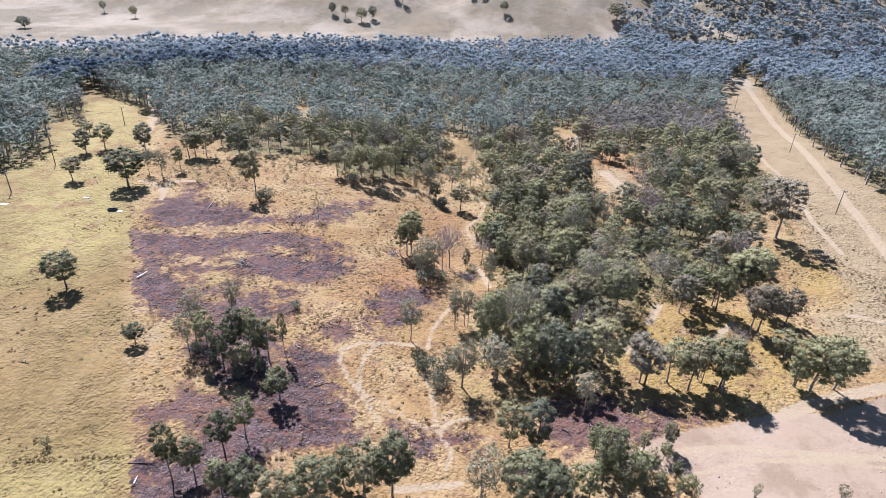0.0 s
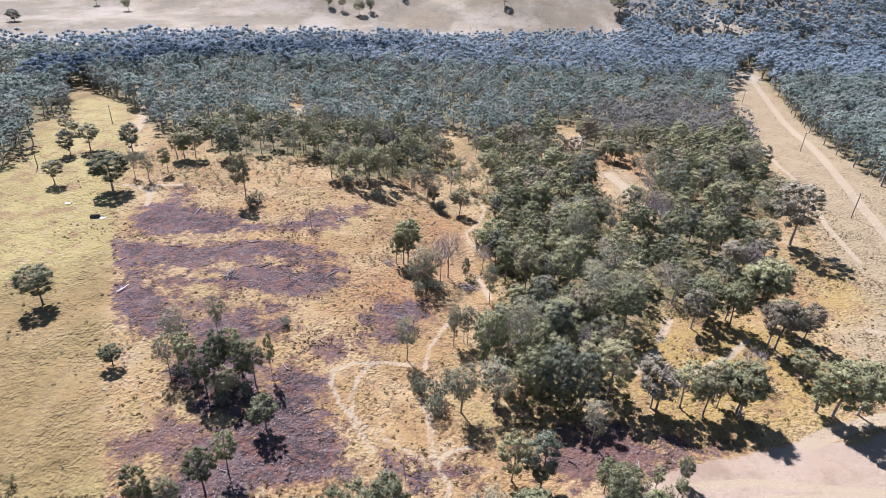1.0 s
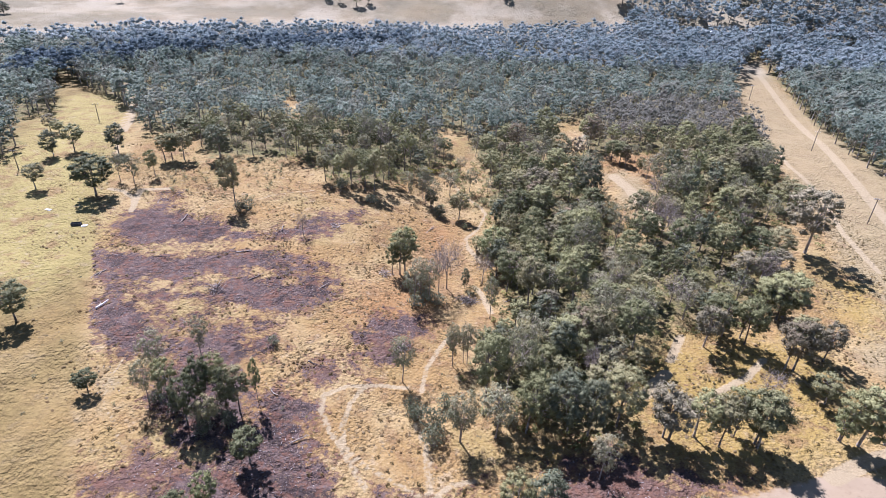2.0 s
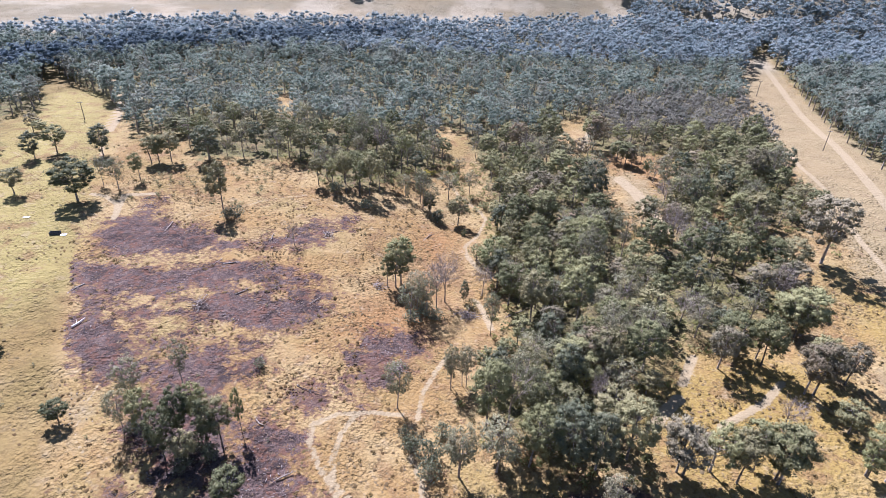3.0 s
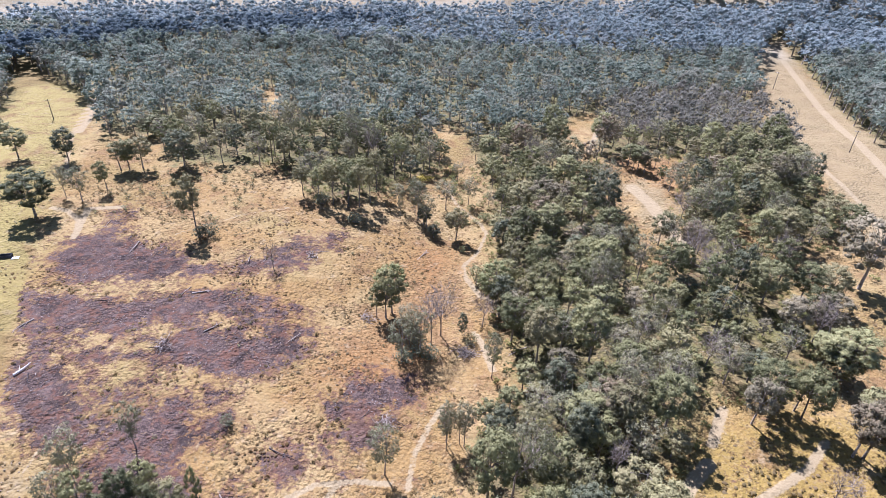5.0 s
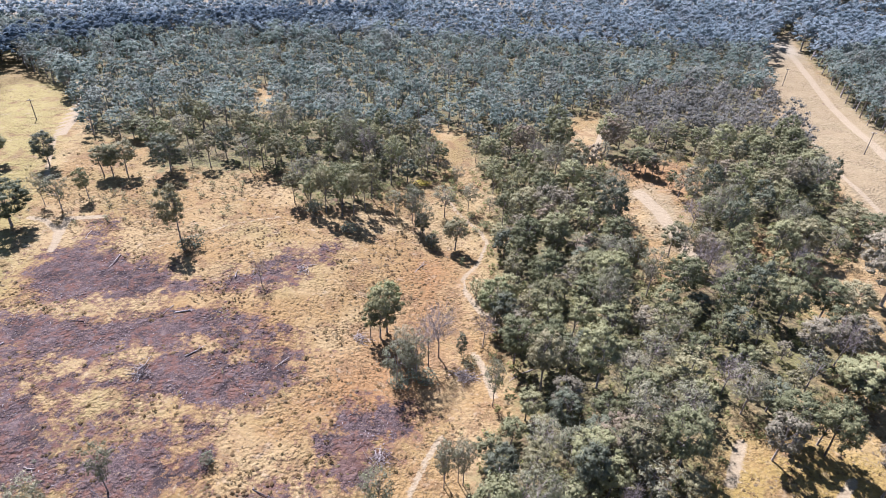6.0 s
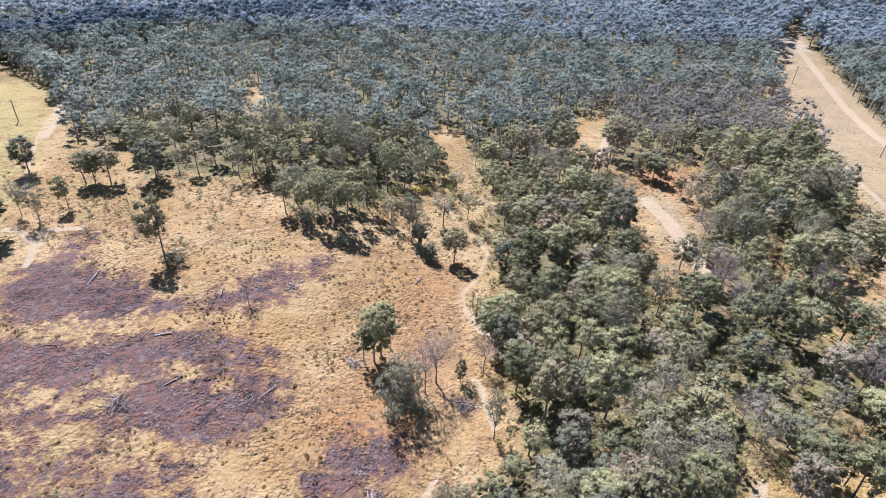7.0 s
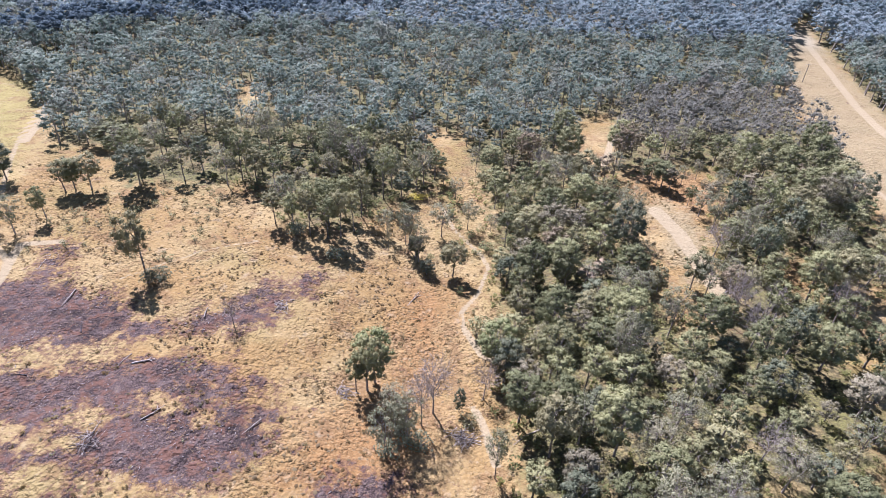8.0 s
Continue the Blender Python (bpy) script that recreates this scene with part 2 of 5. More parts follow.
def ground_material():
    m = material("dry_ground", 0.95)
    n = Net(m)
    big, mid, fine, grain = n.noise(22, 5), n.noise(3.2, 5, 0.6), n.noise(0.8, 5, 0.65), n.noise(0.25, 3, 0.7)
    col = n.mix(n.step(big, 0.40, 0.60), STRAW, STRAW_PALE)
    col = n.mix(n.step(n.noise(34, 4, 0.6), 0.5, 0.62, 0, 0.6), col, (0.172, 0.128, 0.044))
    col = n.mix(n.step(n.math("ADD", n.attribute("orange"), n.math("MULTIPLY", n.math("SUBTRACT", mid, 0.5), 0.8)), 0.28, 0.85, 0, 0.78), col, STRAW_RED)
    col = n.mix(n.step(n.math("ADD", n.attribute("green"), n.math("MULTIPLY", n.math("SUBTRACT", mid, 0.5), 0.7)), 0.25, 0.7, 0, 0.95), col, GRASS_GREEN)
    col = n.mix(n.step(n.math("ADD", n.attribute("gold"), n.math("MULTIPLY", n.math("SUBTRACT", mid, 0.5), 0.9)), 0.3, 0.8, 0, 0.92), col, (0.186, 0.126, 0.032))
    col = n.mix(n.step(n.noise(6, 6, 0.62), 0.50, 0.64, 0, 0.7), col, (0.135, 0.078, 0.033))
    col = n.mix(n.step(mid, 0.56, 0.72, 0, 0.5), col, (0.235, 0.18, 0.105))
    clumpy = n.step(n.noise(9, 5, 0.65), 0.40, 0.62, 0.25, 1.0)
    col = n.mix(n.math("MULTIPLY", clumpy, n.step(n.noise(0.85, 5, 0.7), 0.50, 0.62, 0, 0.9)), col, (0.086, 0.052, 0.019))
    col = n.mix(n.step(n.noise(0.36, 3, 0.7), 0.54, 0.70, 0, 0.45), col, (0.26, 0.198, 0.105))
    col = n.mix(n.step(fine, 0.52, 0.74, 0, 0.3), col, (0.25, 0.19, 0.105))
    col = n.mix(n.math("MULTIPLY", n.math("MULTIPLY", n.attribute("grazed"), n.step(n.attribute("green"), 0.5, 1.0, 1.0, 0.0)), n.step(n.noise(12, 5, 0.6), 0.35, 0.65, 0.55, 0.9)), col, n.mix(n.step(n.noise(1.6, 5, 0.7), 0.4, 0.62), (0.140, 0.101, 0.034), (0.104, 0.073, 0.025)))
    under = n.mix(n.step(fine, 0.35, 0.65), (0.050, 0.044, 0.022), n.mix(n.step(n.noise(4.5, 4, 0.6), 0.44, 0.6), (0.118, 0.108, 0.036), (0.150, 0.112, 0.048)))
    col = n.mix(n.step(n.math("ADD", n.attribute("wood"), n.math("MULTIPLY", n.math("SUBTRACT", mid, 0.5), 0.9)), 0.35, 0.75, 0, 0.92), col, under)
    pale = n.step(n.math("ADD", n.attribute("pale"), n.math("MULTIPLY", n.math("SUBTRACT", n.noise(5, 6, 0.65), 0.5), 1.1)), 0.35, 0.75, 0, 0.8)
    col = n.mix(pale, col, n.mix(n.step(fine, 0.3, 0.7), (0.164, 0.125, 0.060), (0.204, 0.158, 0.084)))
    burn = n.math("ADD", n.attribute("burnt"), n.math("ADD", n.math("MULTIPLY", n.math("SUBTRACT", n.noise(4.6, 6, 0.7), 0.5), 2.3), n.math("MULTIPLY", n.math("SUBTRACT", n.noise(1.1, 5, 0.75), 0.5), 1.3)))
    singed = n.step(burn, 0.25, 0.50, 0, 0.78)
    col = n.mix(singed, col, n.mix(n.step(grain, 0.4, 0.6), (0.070, 0.037, 0.022), (0.118, 0.064, 0.036)))
    burn = n.step(burn, 0.49, 0.60)
    ash = n.mix(n.step(grain, 0.40, 0.66), ASH, (0.092, 0.062, 0.050))
    ash = n.mix(n.step(n.noise(1.9, 6, 0.72), 0.47, 0.60, 0, 0.65), ash, (0.104, 0.074, 0.060))
    ash = n.mix(n.step(n.noise(7.5, 5, 0.66), 0.50, 0.60, 0, 0.72), ash, (0.022, 0.016, 0.014))
    ash = n.mix(n.step(n.noise(0.55, 5, 0.78), 0.55, 0.66, 0, 0.6), ash, (0.200, 0.138, 0.074))
    ash = n.mix(n.step(n.cells(0.7), 0.0, 0.2, 0.6, 0), ash, (0.23, 0.19, 0.16))
    ash = n.mix(n.step(n.noise(2.6, 6, 0.74), 0.48, 0.60, 0, 0.75), ash, (0.100, 0.050, 0.030))
    ash = n.mix(n.step(n.attribute("reddish"), 0.4, 0.8, 0, 0.45), ash, (0.098, 0.052, 0.032))
    col = n.mix(n.math("MULTIPLY", burn, n.step(mid, 0.62, 0.72, 1.0, 0.55)), col, ash)
    sandy = n.step(n.math("ADD", n.attribute("sand"), n.math("MULTIPLY", n.math("SUBTRACT", n.noise(3.0, 6, 0.65), 0.5), 0.6)), 0.44, 0.6)
    sand = n.mix(n.step(n.noise(7, 6, 0.66), 0.40, 0.60), EARTH, SAND)
    sand = n.mix(n.step(n.noise(16, 4, 0.6), 0.5, 0.62, 0, 0.55), sand, (0.232, 0.178, 0.112))
    sand = n.mix(n.step(fine, 0.56, 0.70, 0, 0.55), sand, (0.138, 0.096, 0.060))
    col = n.mix(sandy, col, sand)
    rutted = n.step(n.math("ADD", n.attribute("rut"), n.math("MULTIPLY", n.math("SUBTRACT", fine, 0.5), 0.5)), 0.45, 0.63, 0, 0.92)
    col = n.mix(rutted, col, n.mix(n.step(grain, 0.35, 0.65), (0.190, 0.144, 0.078), (0.245, 0.193, 0.110)))
    # far ground: pale dry hill grass, with distance haze put into its colour
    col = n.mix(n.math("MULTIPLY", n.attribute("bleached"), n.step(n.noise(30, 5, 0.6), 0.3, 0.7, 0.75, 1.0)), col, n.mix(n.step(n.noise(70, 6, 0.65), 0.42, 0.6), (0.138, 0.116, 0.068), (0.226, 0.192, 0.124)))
    n.colour(col)
    relief = n.math("ADD", n.math("MULTIPLY", n.noise(1.4, 2, 0.5), 1.6), n.math("ADD", n.math("MULTIPLY", n.noise(0.6, 2, 0.55), 1.35), n.math("MULTIPLY", grain, 0.25)))
    relief = n.math("SUBTRACT", n.math("ADD", relief, n.step(n.cells(0.95), 0.05, 0.55, 0.34, 0.0)), 1.65)
    relief = n.math("MULTIPLY", relief, n.step(n.noise(8, 3, 0.6), 0.36, 0.62, 0.35, 1.1))
    smooth = n.math("MULTIPLY", n.math("SUBTRACT", n.math("SUBTRACT", 1.15, n.math("MULTIPLY", n.attribute("gold"), 0.4)), n.math("MULTIPLY", sandy, 0.98)), n.math("SUBTRACT", 1.1, n.math("MULTIPLY", rutted, 0.7)))
    n.bump(n.math("MULTIPLY", relief, smooth), 0.8, 0.5)
    return m


def through_it(n, col, share):
    """Lets light shine through a thin thing."""
    tr = n.tree.nodes.new("ShaderNodeBsdfTranslucent")
    n.put(tr.inputs["Color"], col)
    mixer = n.tree.nodes.new("ShaderNodeMixShader")
    mixer.inputs[0].default_value = share
    n.tree.links.new(n.shader.outputs[0], mixer.inputs[1])
    n.tree.links.new(tr.outputs[0], mixer.inputs[2])
    n.tree.links.new(mixer.outputs[0], n.tree.nodes["Material Output"].inputs["Surface"])


def leaf_material(name, dark, light, dry, single=True):
    """Foliage that differs from tree to tree and from spray to spray."""
    m = material(name, 0.7)
    n = Net(m)
    tree = n.random() if single else n.attribute("tint")
    col = n.mix(n.step(tree, 0.0, 1.0), dark, light)
    col = n.mix(n.step(n.math("FRACT", n.math("MULTIPLY", tree, 7.31)), 0.55, 1.0, 0, 0.55), col, dry)
    spray = n.island()
    vary = 0.34 if single else 0.10
    col = n.mix(n.step(spray, 0.6, 1.0, 0, vary), col, n.mix(0.6, col, (0.31, 0.292, 0.15)))
    col = n.mix(n.step(spray, 0.0, 0.3, vary, 0), col, (0.03, 0.038, 0.022))
    n.colour(col)
    n.shader.inputs["Specular IOR Level"].default_value = 0.1 if single else 0.03
    through_it(n, n.mix(0.4, col, (0.27, 0.29, 0.12)) if single else n.mix(0.2, col, (0.24, 0.27, 0.2)), 0.17 if single else 0.58)
    return m


def mottled(name, a, b, size, rough=0.9, bump=0.0):
    m = material(name, rough)
    n = Net(m)
    grain = n.noise(size, 5, 0.6)
    n.colour(n.mix(n.step(n.math("ADD", grain, n.math("MULTIPLY", n.math("SUBTRACT", n.random(), 0.5), 0.2)), 0.35, 0.65), a, b))
    if bump:
        n.bump(grain, 0.7, bump)
    return m


def tuft_material():
    m = material("dry_tussock", 0.95)
    n = Net(m)
    i = n.island()
    col = n.mix(n.step(i, 0.0, 1.0), (0.155, 0.10, 0.042), (0.255, 0.19, 0.10))
    col = n.mix(n.step(n.noise(18, 4), 0.45, 0.65, 0, 0.6), col, (0.20, 0.165, 0.068))
    n.colour(col)
    through_it(n, col, 0.6)
    return m


M_GROUND = ground_material()
LEAF = {
    "e": leaf_material("gum_leaves", (0.112, 0.112, 0.048), (0.262, 0.246, 0.106), (0.265, 0.212, 0.110)),
    "o": leaf_material("olive_leaves", (0.080, 0.084, 0.038), (0.160, 0.154, 0.070), (0.17, 0.145, 0.070)),
    "d": leaf_material("dark_leaves", (0.082, 0.088, 0.052), (0.142, 0.146, 0.084), (0.14, 0.13, 0.075)),
    "s": leaf_material("grey_leaves", (0.140, 0.136, 0.074), (0.225, 0.208, 0.116), (0.225, 0.184, 0.108)),
    "y": leaf_material("bright_leaves", (0.160, 0.166, 0.066), (0.225, 0.226, 0.090), (0.24, 0.20, 0.09)),
    "g": leaf_material("golden_leaves", (0.30, 0.235, 0.02), (0.40, 0.31, 0.03), (0.33, 0.26, 0.05)),
    "r": leaf_material("brown_leaves", (0.155, 0.130, 0.080), (0.225, 0.188, 0.115), (0.235, 0.155, 0.092)),
}
# grey-green gum leaves, blued beyond the near ones to paint in haze
M_WOODLAND_HAZY = leaf_material("hazy_woodland_leaves", (0.128, 0.158, 0.122), (0.284, 0.318, 0.242), (0.29, 0.262, 0.202), single=False)
# blue-grey of distance haze is mixed into these far leaf colours
M_FAR_HAZY = leaf_material("hazy_far_leaves", (0.166, 0.204, 0.204), (0.284, 0.330, 0.326), (0.285, 0.295, 0.282), single=False)
M_BARK = mottled("gum_bark", (0.08, 0.066, 0.053), (0.32, 0.275, 0.225), 0.5, 0.9, 0.03)
M_BARE = mottled("bare_wood", (0.175, 0.14, 0.112), (0.33, 0.28, 0.235), 0.4, 0.9, 0.02)
M_CHAR = mottled("charred_wood", (0.02, 0.018, 0.018), (0.08, 0.065, 0.06), 0.3, 0.9, 0.02)
M_WHITE = mottled("bleached_wood", (0.55, 0.50, 0.45), (0.75, 0.72, 0.68), 0.3, 0.8, 0.01)
M_TUFT = tuft_material()
M_POLE = mottled("weathered_pole", (0.13, 0.105, 0.085), (0.27, 0.23, 0.19), 0.3, 0.85, 0.01)
M_PORCELAIN = mottled("porcelain", (0.6, 0.6, 0.6), (0.75, 0.75, 0.75), 0.1, 0.3)
M_DARK = mottled("dark_metal", (0.03, 0.03, 0.035), (0.07, 0.07, 0.075), 0.4, 0.6)
M_SHEET = mottled("white_sheet", (0.34, 0.35, 0.36), (0.44, 0.45, 0.46), 0.6, 0.5)
M_ROOF = mottled("roof_iron", (0.55, 0.57, 0.6), (0.75, 0.77, 0.8), 2.0, 0.4)
M_WALL = mottled("shed_wall", (0.45, 0.43, 0.4), (0.6, 0.58, 0.54), 1.5, 0.8)
M_STONE = mottled("pale_stone", (0.17, 0.13, 0.09), (0.32, 0.26, 0.19), 0.4, 0.9, 0.03)
M_CHIP = mottled("burnt_litter", (0.05, 0.042, 0.04), (0.20, 0.17, 0.15), 1.2, 0.9)


# ---- the ground sheet ----
def steps_outward(start, step, end, grow):
    out, v = [], start
    while abs(v) < abs(end):
        step *= grow
        v += step if end > start else -step
        out.append(v)
    return out


xs = np.array(steps_outward(-125, 1.1, -3200, 1.12)[::-1] + list(np.arange(-125, 160.1, 1.0)) + list(np.arange(161.6, 232, 1.6)) + steps_outward(232, 1.7, 3200, 1.14))
ys = np.array(steps_outward(52, 1.5, -900, 1.12)[::-1] + list(np.arange(52, 215, 1.0)) + list(np.arange(215, 360, 1.8)) + steps_outward(360, 1.8, 4200, 1.05))


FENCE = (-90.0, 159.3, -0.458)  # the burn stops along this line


def sheet_mesh(name, xs, ys):
    gx, gy = np.meshgrid(xs, ys)
    x, y = gx.ravel(), gy.ravel()
    z = ground_z(x, y)
    near = (np.abs(x) < 260) & (y > 30) & (y < 420)
    lump = np.zeros_like(x)
    lump[near] = [noise.fractal((px * 0.42, py * 0.42, 3.0), 0.8, 2.0, 2) * 0.2 + noise.noise((px * 0.06, py * 0.06, 9.0)) * 0.5 for px, py in zip(x[near], y[near])]
    hard = np.maximum(ease(0.4, 0.7, field("sand", x, y, 3.0)), ease(0.35, 0.7, rut_field(x, y, 1.2)))
    z = z + lump * (1 - 0.75 * hard)
    nx, ny = len(xs), len(ys)
    i = np.arange(ny - 1)[:, None] * nx + np.arange(nx - 1)[None, :]
    quads = np.stack([i, i + 1, i + nx + 1, i + nx], -1).reshape(-1, 4)
    me = mesh_from(name, np.stack([x, y, z], 1), quads)
    burnt = np.maximum(field("burnt", x, y, 6.0), 0.485 * field("scorched", x, y, 5.0))
    for half, pts in SPARED:
        burnt = burnt - 0.2 * (1 - ease(half * 0.4, half * 1.7, line_distance(pts, x, y, False)))
    burnt = np.where(x < FENCE[0] + (y - FENCE[1]) * FENCE[2], -0.6, burnt)
    # bleached grows with distance: pale hill grass and painted haze together
    for key, value in (("burnt", burnt), ("reddish", field("reddish", x, y, 4.0)), ("sand", field("sand", x, y, 3.0)), ("pale", field("pale", x, y, 10.0)),
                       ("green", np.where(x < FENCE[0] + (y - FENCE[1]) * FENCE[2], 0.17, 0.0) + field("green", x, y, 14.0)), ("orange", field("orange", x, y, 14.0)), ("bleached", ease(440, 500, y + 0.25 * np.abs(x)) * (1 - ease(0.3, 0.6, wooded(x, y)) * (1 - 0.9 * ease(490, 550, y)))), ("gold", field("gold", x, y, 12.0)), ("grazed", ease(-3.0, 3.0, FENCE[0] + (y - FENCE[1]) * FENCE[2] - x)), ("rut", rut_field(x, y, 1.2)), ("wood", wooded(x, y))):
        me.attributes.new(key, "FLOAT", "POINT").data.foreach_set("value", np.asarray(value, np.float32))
    me.polygons.foreach_set("use_smooth", np.ones(len(quads), bool))
    return me


def mesh_from(name, verts, quads, mat_index=None):
    """A mesh from numpy arrays of corners and four-sided faces (a repeated last corner marks a triangle)."""
    me = bpy.data.meshes.new(name)
    quads = np.asarray(quads, np.int64)
    tri = quads[:, 2] == quads[:, 3]
    sizes = np.where(tri, 3, 4)
    loops = quads.ravel()[~(np.arange(quads.size) % 4 == 3) | ~np.repeat(tri, 4)]
    me.vertices.add(len(verts))
    me.vertices.foreach_set("co", np.asarray(verts, np.float32).ravel())
    me.loops.add(len(loops))
    me.loops.foreach_set("vertex_index", loops.astype(np.int32))
    me.polygons.add(len(quads))
    me.polygons.foreach_set("loop_start", np.concatenate([[0], np.cumsum(sizes)[:-1]]).astype(np.int32))
    if mat_index is not None:
        me.polygons.foreach_set("material_index", np.asarray(mat_index, np.int32))
    me.update(calc_edges=True)
    return me


# ---- woods: where trees stand ----
WOODS, GLADES = [], []


def wood(points):
    WOODS.append(np.array(points))


def glade(points):
    GLADES.append(np.array(points))


def wood_depth(x, y):
    """Metres inside the woods; negative outside."""
    best = np.full(x.shape, -40.0)
    for pts in WOODS:
        d = line_distance(pts, x, y, True)
        best = np.maximum(best, np.where(inside(pts, x, y), d, -d))
    for pts in GLADES:
        d = line_distance(pts, x, y, True)
        best = np.minimum(best, np.where(inside(pts, x, y), -d, d))
    return best


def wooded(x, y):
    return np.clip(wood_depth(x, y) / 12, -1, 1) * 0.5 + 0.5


wood([(-205, 355), (-154, 308), (-127, 270), (-114, 250), (-97, 248), (-80, 223), (-60, 225), (-44, 225), (-30, 206), (-18, 210), (-13, 217), (-5, 231), (6, 228), (11, 216), (21, 201), (22, 183),
      (21, 167), (20, 150), (20, 137), (15, 127), (10, 119), (14, 108), (26, 99), (39, 97), (40, 111), (48, 118), (56, 130), (68, 132), (80, 136), (87, 141), (92, 153), (90, 165), (93, 172),
      (112, 173), (118, 190), (123, 207), (128, 231), (141, 263), (153, 310), (167, 355), (178, 385), (196, 420), (218, 457), (245, 480), (800, 860), (250, 860), (185, 640), (150, 530), (105, 533), (55, 509), (-80, 500), (-197, 461), (-244, 432), (-287, 411), (-270, 380)])
wood([(-153, 199), (-150, 214), (-152, 230), (-171, 255), (-172, 268), (-166, 279), (-188, 315), (-209, 358), (-270, 382), (-287, 411), (-400, 380), (-420, 300), (-250, 190)])
wood([(242, 470), (228, 444), (212, 385), (200, 345), (187, 300), (175, 262), (168, 232), (167, 203), (200, 190), (500, 300), (800, 420), (800, 870)])
glade([(62, 240), (67, 248), (78, 250), (92, 248), (91, 232), (78, 208), (73, 198), (71, 184), (67, 176), (60, 172), (57, 184), (56, 205), (55, 217)])
glade([(47, 240), (47, 255), (58, 296), (73, 303), (63, 258), (53, 234)])
glade([(88, 193), (94, 201), (98, 196), (92, 185), (88, 187)])
glade([(87, 166), (93, 178), (101, 186), (121, 190), (118, 172), (108, 158), (97, 153), (91, 157)])
glade([(4, 288), (14, 282), (17, 257), (21, 236), (20, 219), (21, 190), (17, 177), (13, 187), (12, 205), (10, 235), (6, 253), (1, 274)])
glade([(-6, 225), (3, 243), (10, 240), (8, 225), (4, 214)])
glade([(-78, 328), (-70, 329), (-61, 288), (-66, 284)])
glade([(183, 511), (197, 539), (238, 544), (266, 529), (260, 514)])
glade([(248, 558), (265, 575), (260, 551), (249, 541)])
glade([(284, 505), (298, 527), (309, 524), (300, 507)])
glade([(314, 648), (328, 669), (395, 705), (368, 658)])
glade([(175, 600), (190, 655), (215, 665), (200, 605)])
glade([(52, 126), (61, 131), (73, 131), (81, 127), (71, 105), (45, 104), (46, 115)])
glade([(-12, 205), (-12, 220), (-7, 226), (-3, 236), (6, 244), (10, 235), (13, 222), (15, 211), (17, 200), (-4, 193), (-11, 195)])


# ---- building blocks ----
def part(name, me, mat, parent, label=""):
    if isinstance(me, bmesh.types.BMesh):
        bm, me = me, bpy.data.meshes.new(name)
        bm.to_mesh(me)
        bm.free()
    if mat and not me.materials:
        me.materials.append(mat)
    ob = new(name, me)
    ob.parent = parent
    return tagged(ob, label)


def thing(name, x, y, label, category, group="", turn=0.0, z=None):
    ob = new(name)
    ob.empty_display_size = 0.2
    ob.matrix_basis = pose(x, y, float(ground_z(x, y)) - 0.1 if z is None else z, 0, 0, turn)
    return tagged(ob, label, category, group)


